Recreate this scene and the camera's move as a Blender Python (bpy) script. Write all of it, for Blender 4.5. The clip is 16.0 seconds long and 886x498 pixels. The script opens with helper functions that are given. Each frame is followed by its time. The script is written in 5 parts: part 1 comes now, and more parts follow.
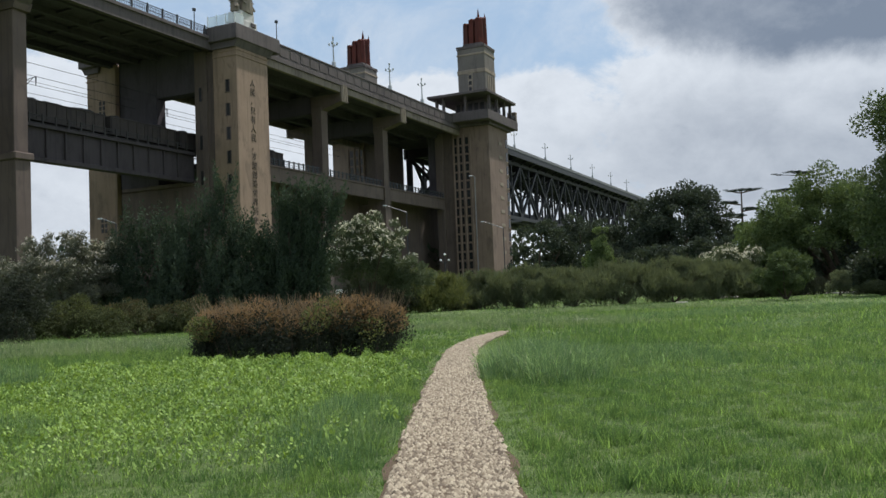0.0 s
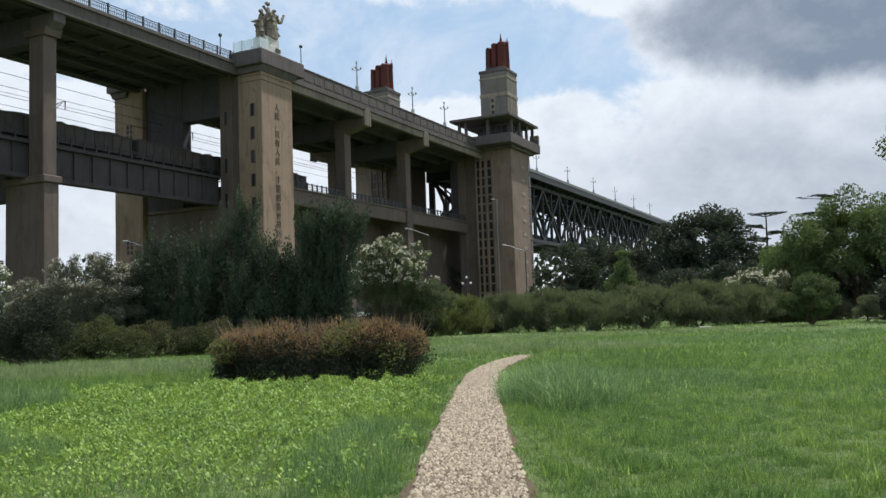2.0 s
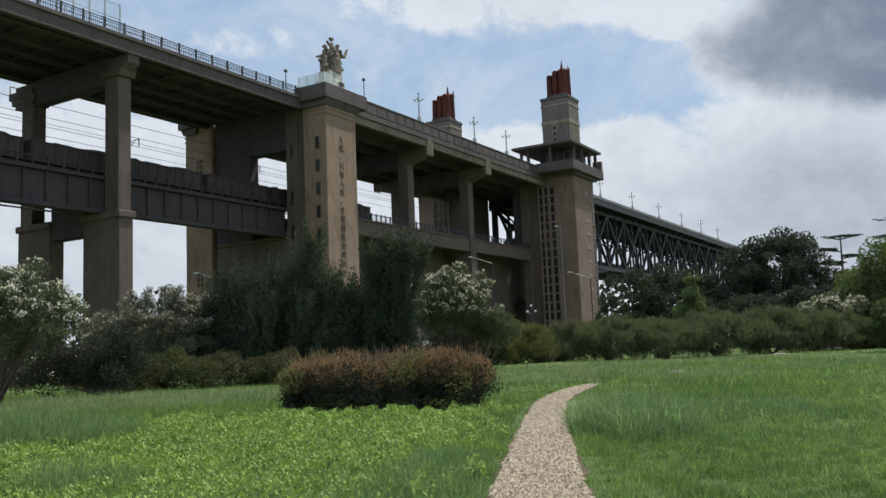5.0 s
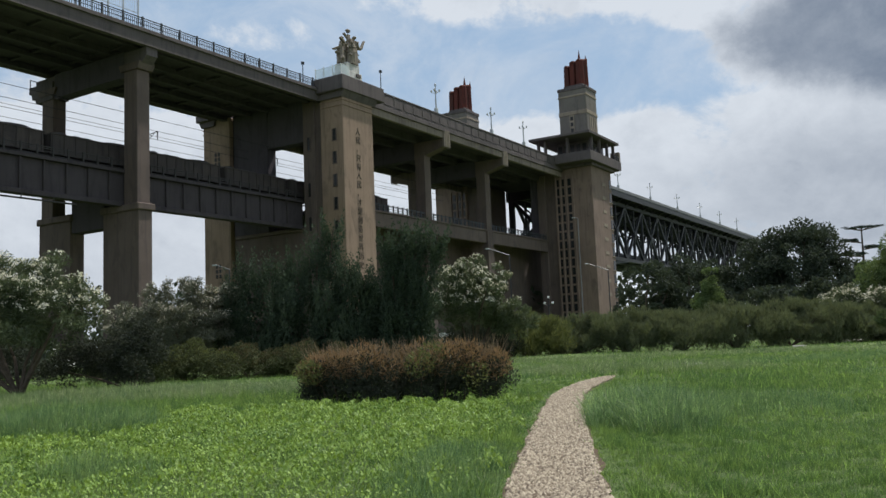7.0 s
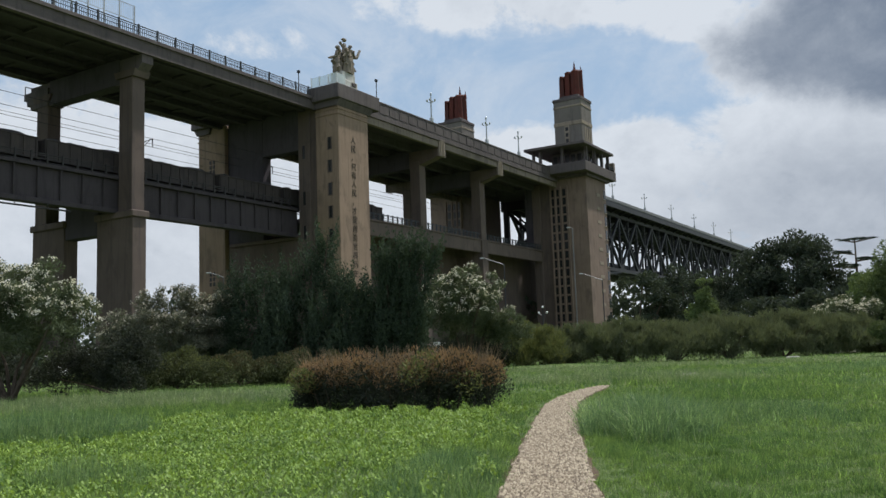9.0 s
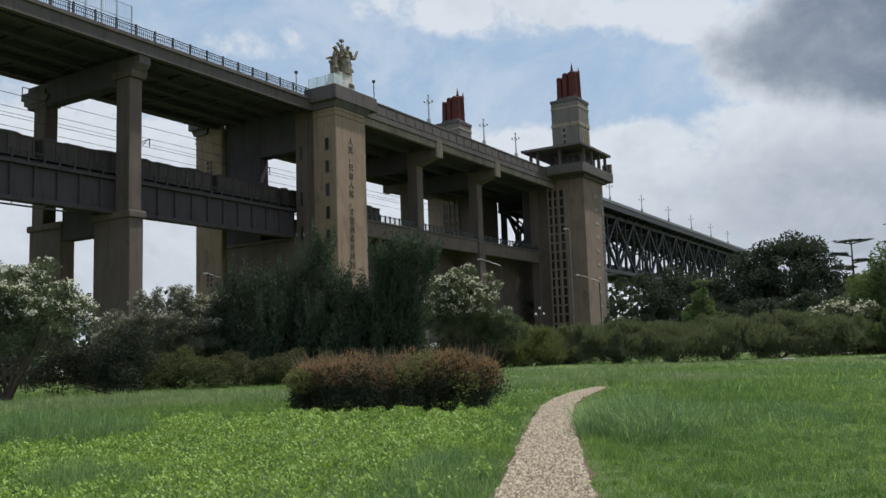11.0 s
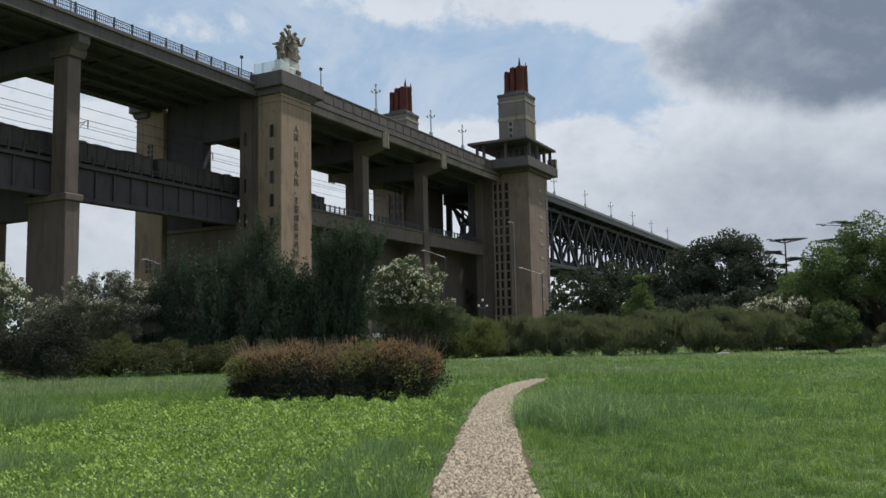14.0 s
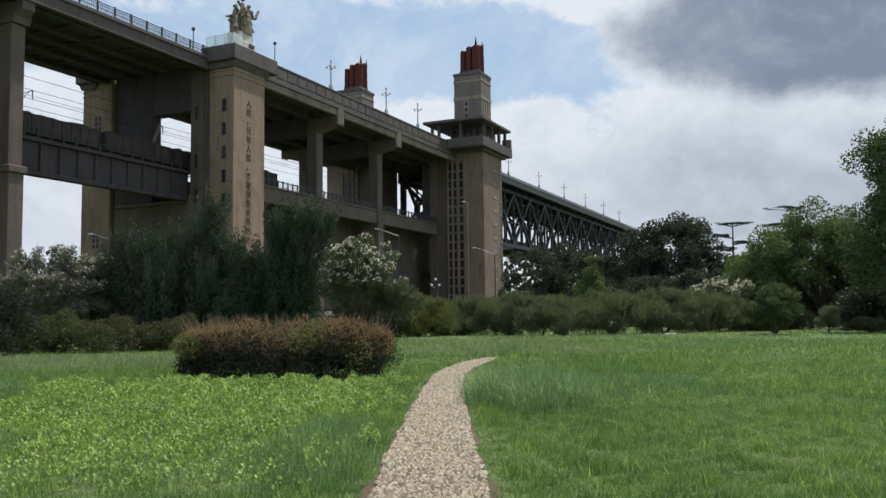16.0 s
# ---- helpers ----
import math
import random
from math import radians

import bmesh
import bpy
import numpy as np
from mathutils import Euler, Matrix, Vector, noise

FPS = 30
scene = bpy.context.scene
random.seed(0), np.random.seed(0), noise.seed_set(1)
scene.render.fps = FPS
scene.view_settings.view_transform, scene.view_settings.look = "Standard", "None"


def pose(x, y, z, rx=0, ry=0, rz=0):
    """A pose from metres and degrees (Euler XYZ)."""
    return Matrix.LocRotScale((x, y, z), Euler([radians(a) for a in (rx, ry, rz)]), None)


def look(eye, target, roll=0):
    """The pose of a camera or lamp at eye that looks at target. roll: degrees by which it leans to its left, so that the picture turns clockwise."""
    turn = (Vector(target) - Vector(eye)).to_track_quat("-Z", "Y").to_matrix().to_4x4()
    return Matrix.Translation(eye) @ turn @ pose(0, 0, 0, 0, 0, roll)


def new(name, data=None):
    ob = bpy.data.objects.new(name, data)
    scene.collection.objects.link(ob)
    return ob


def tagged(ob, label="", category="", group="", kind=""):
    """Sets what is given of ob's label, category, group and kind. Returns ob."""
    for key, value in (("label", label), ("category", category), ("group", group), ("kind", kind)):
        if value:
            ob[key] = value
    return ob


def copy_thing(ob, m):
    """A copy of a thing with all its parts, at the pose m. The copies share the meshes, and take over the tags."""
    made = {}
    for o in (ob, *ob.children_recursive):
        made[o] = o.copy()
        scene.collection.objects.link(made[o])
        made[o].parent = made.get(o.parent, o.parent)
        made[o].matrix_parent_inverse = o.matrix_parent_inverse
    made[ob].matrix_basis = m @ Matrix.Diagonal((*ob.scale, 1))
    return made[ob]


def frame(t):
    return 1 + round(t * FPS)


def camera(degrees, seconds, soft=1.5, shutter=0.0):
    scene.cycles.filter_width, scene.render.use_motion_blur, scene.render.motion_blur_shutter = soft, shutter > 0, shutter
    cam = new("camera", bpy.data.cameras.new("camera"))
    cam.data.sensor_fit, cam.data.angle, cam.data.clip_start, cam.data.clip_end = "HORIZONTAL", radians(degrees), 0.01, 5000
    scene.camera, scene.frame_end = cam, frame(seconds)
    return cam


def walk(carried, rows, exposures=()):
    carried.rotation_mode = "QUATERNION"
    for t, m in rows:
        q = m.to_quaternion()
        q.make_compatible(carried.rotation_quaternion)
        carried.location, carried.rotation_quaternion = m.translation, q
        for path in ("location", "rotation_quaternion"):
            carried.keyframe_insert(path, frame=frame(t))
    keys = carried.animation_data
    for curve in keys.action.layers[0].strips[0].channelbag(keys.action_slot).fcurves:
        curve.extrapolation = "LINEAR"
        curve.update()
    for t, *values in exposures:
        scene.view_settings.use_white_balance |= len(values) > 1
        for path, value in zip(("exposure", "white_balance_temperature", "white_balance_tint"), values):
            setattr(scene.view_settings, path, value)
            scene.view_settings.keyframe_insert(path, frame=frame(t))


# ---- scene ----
EXPOSURES = [(0.0, 0.04), (0.5, 0.18), (1.0, 0.22), (2.0, 0.24), (3.0, 0.20), (3.5, 0.14), (6.0, -0.04), (8.2, -0.07), (10.5, -0.05), (12.5, -0.05), (14.0, -0.08), (14.5, -0.10), (15.0, 0.0), (16.0, 0.10)]
# camera: a phone held at eye height, turning where it stands
cam = camera(55.19, 16.0)
ROWS = [  # seconds, x, y, z, pitch, roll, yaw
    (0.0, -0.013, 0.015, 1.565, 2.85, 2.27, -0.11),
    (0.5, -0.016, 0.054, 1.560, 3.65, 2.25, 1.82),
    (1.0, 0.018, 0.016, 1.558, 4.13, 2.00, 2.42),
    (1.5, 0.028, -0.006, 1.564, 4.32, 2.07, 1.76),
    (2.0, 0.024, 0.007, 1.577, 4.45, 1.99, 1.38),
    (2.5, 0.019, 0.010, 1.569, 4.71, 2.09, 1.75),
    (3.0, 0.015, 0.009, 1.575, 5.15, 2.30, 3.38),
    (3.5, 0.008, 0.027, 1.576, 5.92, 2.54, 5.30),
    (6.0, -0.013, 0.011, 1.585, 6.58, 2.26, 6.07),
    (6.5, -0.011, -0.030, 1.581, 6.39, 2.28, 6.66),
    (7.0, -0.000, -0.000, 1.600, 6.01, 2.33, 6.88),
    (7.5, -0.003, 0.031, 1.576, 5.89, 2.17, 6.61),
    (8.0, -0.000, 0.050, 1.569, 6.15, 2.20, 6.42),
    (10.5, -0.007, 0.007, 1.575, 6.79, 1.75, 6.59),
    (11.0, 0.009, 0.014, 1.574, 6.69, 1.93, 6.28),
    (11.5, 0.014, 0.006, 1.570, 6.75, 1.80, 5.63),
    (12.0, 0.013, 0.019, 1.567, 6.50, 1.58, 5.00),
    (12.5, 0.008, -0.009, 1.574, 6.43, 1.39, 4.21),
    (13.0, 0.019, 0.019, 1.566, 6.55, 1.29, 3.17),
    (13.5, 0.025, 0.028, 1.559, 6.34, 1.30, 2.65),
    (14.0, 0.021, 0.008, 1.563, 5.99, 1.18, 2.43),
    (14.5, 0.030, 0.034, 1.558, 5.53, 1.11, 1.87),
    (15.0, 0.034, 0.019, 1.551, 5.26, 0.97, 0.99),
    (15.5, 0.036, 0.002, 1.560, 4.94, 0.78, 0.05),
    (16.0, 0.044, 0.002, 1.549, 4.53, 0.71, -0.75),
]
walk(cam, [(t, pose(x, y, z, 90 + p, r, yaw)) for t, x, y, z, p, r, yaw in ROWS], EXPOSURES)

# ---- world and sun ----
SUN_AZ, SUN_EL = radians(46), radians(60)  # azimuth from +y towards +x
world = bpy.data.worlds.new("sky")
scene.world = world
world.use_nodes = True


class Nodes:
    """Short-hand to lay out a node tree."""

    def __init__(self, tree):
        self.tree = tree
        tree.nodes.clear()

    def add(self, kind, ins=None):
        n = self.tree.nodes.new(kind)
        for k, v in (ins or {}).items():
            self.put(n.inputs[k], v)
        return n

    def put(self, socket, v):
        if isinstance(v, bpy.types.NodeSocket):
            self.tree.links.new(v, socket)
        else:
            socket.default_value = v

    def math(self, op, a, b=0.0, c=0.0, clamp=False):
        n = self.add("ShaderNodeMath")
        n.operation, n.use_clamp = op, clamp
        for s, v in zip(n.inputs, (a, b, c)):
            self.put(s, v)
        return n.outputs[0]

    def noise(self, vec, scale, detail=4.0, rough=0.55, warp=0.0):
        return self.add("ShaderNodeTexNoise", {"Vector": vec, "Scale": scale, "Detail": detail, "Roughness": rough, "Distortion": warp}).outputs[0]

    def ramp(self, fac, lo, hi):
        n = self.add("ShaderNodeMapRange", {"Value": fac, "From Min": lo, "From Max": hi})
        n.interpolation_type = "SMOOTHSTEP"
        return n.outputs[0]

    def mix(self, fac, a, b, blend="MIX"):
        n = self.add("ShaderNodeMix")
        n.data_type, n.blend_type = "RGBA", blend
        for s, v in ((n.inputs[0], fac), (n.inputs[6], a), (n.inputs[7], b)):
            self.put(s, v)
        return n.outputs[2]


def rgb(r, g, b):
    return (r, g, b, 1.0)


w = Nodes(world.node_tree)
sky = w.add("ShaderNodeTexSky")
sky.sky_type, sky.sun_disc, sky.sun_elevation, sky.sun_rotation = "NISHITA", False, SUN_EL, SUN_AZ
way = w.add("ShaderNodeTexCoord").outputs["Generated"]
sep = w.add("ShaderNodeSeparateXYZ", {"Vector": way})
az = w.math("ARCTAN2", sep.outputs[0], sep.outputs[1])
el = w.math("ARCSINE", sep.outputs[2])
low = w.math("MAXIMUM", el, 0.0)
flat = w.add("ShaderNodeCombineXYZ", {"X": az, "Y": w.math("MULTIPLY", el, 1.25), "Z": 0.0}).outputs[0]
big = w.noise(flat, 3.4, 8.0, 0.6, 0.25)
fine = w.noise(flat, 12.0, 10.0, 0.64, 0.2)
lift = w.add("ShaderNodeVectorMath", {0: flat, 1: (0.006, 0.022, 0.0)}).outputs[0]
fine_up = w.noise(lift, 12.0, 10.0, 0.64, 0.2)
veil = w.noise(flat, 5.5, 9.0, 0.68, 0.5)


def blob(a, e, ra, re):
    """1 at azimuth a and elevation e, falling to 0 at ra and re from it."""
    da = w.math("DIVIDE", w.math("SUBTRACT", az, radians(a)), radians(ra))
    de = w.math("DIVIDE", w.math("SUBTRACT", el, radians(e)), radians(re))
    d = w.math("ADD", w.math("MULTIPLY", da, da), w.math("MULTIPLY", de, de))
    return w.math("SUBTRACT", 1.0, d, clamp=True)


# cloud cover: a white bank low down, a grey mass over the river side, open blue above the bridge
ragged = w.math("ADD", w.math("MULTIPLY", w.math("SUBTRACT", big, 0.5), 0.8), w.math("MULTIPLY", w.math("SUBTRACT", fine, 0.5), 1.15))
cover = w.math("ADD", 0.34, ragged)
cover = w.math("ADD", cover, w.math("MULTIPLY", w.ramp(low, 0.268, 0.232), 0.46))
cover = w.math("ADD", cover, w.math("MULTIPLY", blob(27, 18.5, 19, 9), 0.85))
cover = w.math("ADD", cover, w.math("MULTIPLY", blob(0, 22.6, 15, 2.6), 0.42))
cover = w.math("ADD", cover, w.math("MULTIPLY", blob(9.5, 20.6, 5, 1.9), 0.34))
cover = w.math("ADD", cover, w.math("MULTIPLY", blob(-18.6, 20.4, 4.4, 1.7), 0.40))
cover = w.math("ADD", cover, w.math("MULTIPLY", w.ramp(low, 0.40, 0.75), 0.20))
cover = w.math("ADD", cover, w.math("MULTIPLY", blob(-30, 10, 24, 8), 0.45))
cover = w.math("SUBTRACT", cover, w.math("MULTIPLY", blob(4, 17.4, 10, 2.6), 0.30))
cloud = w.ramp(cover, 0.42, 0.74)
cloud = w.math("ADD", cloud, w.math("MULTIPLY", w.ramp(veil, 0.34, 0.70), 0.55), clamp=True)
dark = w.math("ADD", blob(30, 18.4, 20, 6.4), w.math("MULTIPLY", ragged, 0.7))
thick = w.math("MULTIPLY", w.ramp(dark, 0.0, 0.56), 1.0)
thick = w.math("ADD", thick, w.math("MULTIPLY", blob(26, 7, 24, 8.5), 0.42))
thick = w.math("ADD", thick, w.math("MULTIPLY", w.ramp(low, 0.245, 0.12), 0.10))
thick = w.math("ADD", thick, w.math("MULTIPLY", w.math("SUBTRACT", big, 0.5), 0.75))
thick = w.math("ADD", thick, w.math("MULTIPLY", w.math("SUBTRACT", fine_up, fine), 0.55), clamp=True)
haze = w.ramp(low, 0.42, 0.1)
blue = w.mix(w.math("MULTIPLY", haze, 0.5), rgb(0.42, 0.605, 0.84), rgb(0.58, 0.715, 0.865))
blue = w.mix(0.25, blue, w.mix(1.0, sky.outputs[0], rgb(0.10, 0.10, 0.10), "MULTIPLY"))
white = w.mix(thick, rgb(0.775, 0.835, 0.915), rgb(0.225, 0.28, 0.37))
tint = w.mix(cloud, blue, white)
w.add("ShaderNodeOutputWorld", {"Surface": w.add("ShaderNodeBackground", {"Color": tint, "Strength": 0.92}).outputs[0]})

sun = new("sun", bpy.data.lights.new("sun", "SUN"))
sun.data.energy, sun.data.angle, sun.data.color = 4.6, radians(1.5), (1.0, 0.96, 0.90)
sun.matrix_basis = look((60 * math.sin(SUN_AZ) * math.cos(SUN_EL), 60 * math.cos(SUN_AZ) * math.cos(SUN_EL), 60 * math.sin(SUN_EL)), (0, 0, 0))


# ---- materials ----
def shader(name, rough=0.8, metal=0.0, spec=0.3):
    m = bpy.data.materials.new(name)
    m.use_nodes = True
    n = Nodes(m.node_tree)
    b = n.add("ShaderNodeBsdfPrincipled", {"Roughness": rough, "Metallic": metal, "Specular IOR Level": spec})
    out = n.add("ShaderNodeOutputMaterial", {"Surface": b.outputs[0]})
    return m, n, b, out


def bump(n, b, height, strength, dist):
    n.put(b.inputs["Normal"], n.add("ShaderNodeBump", {"Height": height, "Strength": strength, "Distance": dist}).outputs[0])


def concrete(name, base, dark, streak=0.6, light=None):
    """Painted or bare concrete with rain streaks, blotches and grain."""
    m, n, b, _ = shader(name, 0.88, 0.0, 0.2)
    p = n.add("ShaderNodeTexCoord").outputs["Object"]
    blot = n.noise(p, 0.22, 5.0, 0.6)
    runs = n.noise(n.add("ShaderNodeMapping", {"Vector": p, "Scale": (1.4, 1.4, 0.07)}).outputs[0], 1.3, 6.0, 0.65)
    grain = n.noise(p, 5.0, 6.0, 0.6)
    stain = n.noise(n.add("ShaderNodeMapping", {"Vector": p, "Scale": (1.0, 1.0, 0.35)}).outputs[0], 0.55, 7.0, 0.68, 0.6)
    col = n.mix(n.ramp(blot, 0.35, 0.72), rgb(*base), rgb(*(light or [min(1, c * 1.18) for c in base])))
    col = n.mix(n.math("MULTIPLY", n.ramp(runs, 0.48, 0.75), streak), col, rgb(*dark))
    col = n.mix(n.math("MULTIPLY", n.ramp(grain, 0.5, 0.8), 0.25), col, rgb(*dark))
    col = n.mix(n.math("MULTIPLY", n.ramp(stain, 0.5, 0.66), 0.55), col, rgb(*dark))
    n.put(b.inputs["Base Color"], col)
    bump(n, b, grain, 0.35, 0.05)
    return m


def plain(name, base, rough=0.6, metal=0.0, vary=0.25, scale=3.0):
    m, n, b, _ = shader(name, rough, metal)
    p = n.add("ShaderNodeTexCoord").outputs["Object"]
    k = n.noise(p, scale, 5.0, 0.6)
    n.put(b.inputs["Base Color"], n.mix(n.ramp(k, 0.35, 0.75), rgb(*base), rgb(*[c * (1 - vary) for c in base])))
    bump(n, b, k, 0.15, 0.02)
    return m


def leaf(name, a, b2, tip=None, glow=0.35, rough=0.68, tufts=0.0):
    """Leaves: each has its own shade between a and b2; light comes through them."""
    m, n, b, out = shader(name, rough, 0.0, 0.18)
    rnd = n.add("ShaderNodeNewGeometry").outputs["Random Per Island"]
    p = n.add("ShaderNodeTexCoord").outputs["Object"]
    k = n.noise(p, 0.7, 3.0)
    col = n.mix(n.math("ADD", n.math("MULTIPLY", rnd, 0.7), n.math("MULTIPLY", n.math("SUBTRACT", k, 0.35), 0.9), clamp=True), rgb(*a), rgb(*b2))
    if tufts:
        col = n.mix(n.math("MULTIPLY", n.ramp(n.noise(p, 13.0, 4.0, 0.7), 0.48, 0.62), tufts), col, rgb(*[c * 0.6 for c in a]))
    if tip:
        col = n.mix(n.ramp(rnd, 0.86, 0.88), col, rgb(*tip))
    n.put(b.inputs["Base Color"], col)
    t = n.add("ShaderNodeBsdfTranslucent", {"Color": n.mix(0.5, col, n.mix(1.0, col, rgb(1.6, 1.5, 0.6), "MULTIPLY"))})
    mx = n.add("ShaderNodeMixShader", {0: glow})
    n.put(mx.inputs[1], b.outputs[0])
    n.put(mx.inputs[2], t.outputs[0])
    n.put(out.inputs[0], mx.outputs[0])
    return m


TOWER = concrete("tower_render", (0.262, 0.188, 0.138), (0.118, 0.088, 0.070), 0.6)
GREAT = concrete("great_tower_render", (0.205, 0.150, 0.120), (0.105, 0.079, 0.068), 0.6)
GREY_BLOCK = concrete("grey_render", (0.165, 0.148, 0.132), (0.095, 0.086, 0.080), 0.5)
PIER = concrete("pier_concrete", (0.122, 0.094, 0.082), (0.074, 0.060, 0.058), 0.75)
DECK = concrete("deck_concrete", (0.108, 0.092, 0.090), (0.060, 0.052, 0.055), 0.75)
FASCIA = concrete("fascia_concrete", (0.205, 0.170, 0.142), (0.085, 0.071, 0.064), 0.75)
STEEL = plain("grey_steel", (0.044, 0.045, 0.052), 0.6, 0.2)
RAIL = plain("rail_paint", (0.055, 0.062, 0.07), 0.5, 0.2)
POLE = plain("pole_paint", (0.42, 0.44, 0.45), 0.45, 0.2)
POST_GREY = plain("dull_grey_paint", (0.19, 0.19, 0.19), 0.5, 0.2)
GLOBE = plain("lamp_glass", (0.48, 0.50, 0.50), 0.3)
RED = concrete("red_enamel", (0.098, 0.028, 0.023), (0.050, 0.033, 0.030), 0.9, (0.135, 0.042, 0.032))
STATUE = concrete("statue_stone", (0.22, 0.187, 0.150), (0.070, 0.066, 0.056), 0.9)
PALE = concrete("weathered_white_stone", (0.52, 0.51, 0.48), (0.26, 0.24, 0.21), 0.7)
WHITE = plain("white_paint", (0.72, 0.72, 0.70), 0.6)
VOID = plain("window_dark", (0.030, 0.030, 0.032), 0.25)
INK = plain("letter_paint", (0.088, 0.066, 0.052), 0.8)
WAGON = concrete("wagon_paint", (0.062, 0.053, 0.050), (0.034, 0.030, 0.030), 0.8, (0.085, 0.070, 0.062))
COAL = plain("wagon_load", (0.060, 0.056, 0.056), 0.9, 0.0, 0.6, 4.0)
RAIL_DARK = plain("dark_rail_paint", (0.052, 0.048, 0.048), 0.7, 0.1)
TRIM = concrete("trim_concrete", (0.27, 0.225, 0.175), (0.13, 0.105, 0.085), 0.4)
# darker, bluer deck concrete: the shade under the decks put into its colour
SHADED = concrete("shaded_concrete", (0.074, 0.065, 0.076), (0.048, 0.042, 0.050), 0.65)
GIRDER = concrete("rail_girder_paint", (0.060, 0.051, 0.055), (0.036, 0.031, 0.035), 0.8)
def clear_pane():
    m, n, b, out = shader("fence_glass", 0.08, 0.0, 0.5)
    n.put(b.inputs["Base Color"], rgb(0.80, 0.86, 0.86))
    mx = n.add("ShaderNodeMixShader", {0: 0.30})
    n.put(mx.inputs[1], n.add("ShaderNodeBsdfTransparent", {"Color": rgb(0.93, 0.96, 0.96)}).outputs[0])
    n.put(mx.inputs[2], b.outputs[0])
    n.put(out.inputs[0], mx.outputs[0])
    return m


PANE = clear_pane()
BARK = plain("bark", (0.10, 0.078, 0.058), 0.9, 0.0, 0.5, 6.0)


# ---- mesh helpers ----
def data(name, verts, faces, mat, smooth=False):
    """A mesh from arrays: all faces have the same number of corners."""
    me = bpy.data.meshes.new(name)
    verts, faces = np.asarray(verts, np.float32), np.asarray(faces, np.int32)
    k = faces.shape[1]
    me.vertices.add(len(verts))
    me.vertices.foreach_set("co", verts.ravel())
    me.loops.add(faces.size)
    me.loops.foreach_set("vertex_index", faces.ravel())
    me.polygons.add(len(faces))
    me.polygons.foreach_set("loop_start", np.arange(0, faces.size, k, dtype=np.int32))
    me.polygons.foreach_set("use_smooth", np.full(len(faces), smooth))
    me.update(calc_edges=True)
    me.materials.append(mat)
    return me


def part(name, bm, mat, parent, label="", smooth=False):
    me = bpy.data.meshes.new(name)
    bm.to_mesh(me)
    bm.free()
    me.materials.append(mat)
    if smooth:
        me.shade_smooth()
    ob = new(name, me)
    ob.parent = parent
    return tagged(ob, label)


def thing(name, m, label, category, group="", kind=""):
    ob = new(name)
    ob.matrix_basis = m
    return tagged(ob, label, category, group, kind)


def block(bm, x0, x1, y0, y1, z0, z1, bevel=0.0):
    made = bmesh.ops.create_cube(bm, size=1.0, matrix=Matrix.LocRotScale(((x0 + x1) / 2, (y0 + y1) / 2, (z0 + z1) / 2), None, (abs(x1 - x0), abs(y1 - y0), abs(z1 - z0))))
    if bevel:
        edges = {e for v in made["verts"] for e in v.link_edges}
        bmesh.ops.bevel(bm, geom=list(edges), offset=bevel, segments=1, affect="EDGES")
    return bm


def prism(bm, outline, axis, a, b):
    """A solid from an outline in the plane across the axis ('x' or 'y'), from a to b along it."""
    put = (lambda p, q, s: (s, p, q)) if axis == "x" else (lambda p, q, s: (p, s, q))
    f0 = [bm.verts.new(put(p, q, a)) for p, q in outline]
    f1 = [bm.verts.new(put(p, q, b)) for p, q in outline]
    bm.faces.new(f0)
    bm.faces.new(f1[::-1])
    for i in range(len(outline)):
        j = (i + 1) % len(outline)
        bm.faces.new((f0[j], f0[i], f1[i], f1[j]))
    bmesh.ops.recalc_face_normals(bm, faces=bm.faces[:])
    return bm


def tube(bm, p, q, r0, r1=None, sides=6):
    p, q = Vector(p), Vector(q)
    d = q - p
    m = Matrix.Translation((p + q) / 2) @ d.to_track_quat("Z", "Y").to_matrix().to_4x4()
    bmesh.ops.create_cone(bm, cap_ends=True, segments=sides, radius1=r0, radius2=r0 if r1 is None else r1, depth=d.length, matrix=m)
    return bm


def beam(bm, p, q, wide, high):
    """A straight bar of rectangular section."""
    p, q = Vector(p), Vector(q)
    d = q - p
    m = Matrix.Translation((p + q) / 2) @ d.to_track_quat("Z", "Y").to_matrix().to_4x4() @ Matrix.Diagonal((wide, high, d.length, 1))
    bmesh.ops.create_cube(bm, size=1.0, matrix=m)
    return bm


def B():
    return bmesh.new()


# the bridge's own axes: x along it towards the river, y across it away from the lawn
YAW = 64.6
BRIDGE = pose(-0.9033 * 86.0, 0.4289 * 86.0, 0, 0, 0, YAW)


# ---- the bridge ----
def at(u, v, w=0.0):
    return BRIDGE @ Matrix.Translation((u, v, w))


FAR = 24.3  # width of the road deck


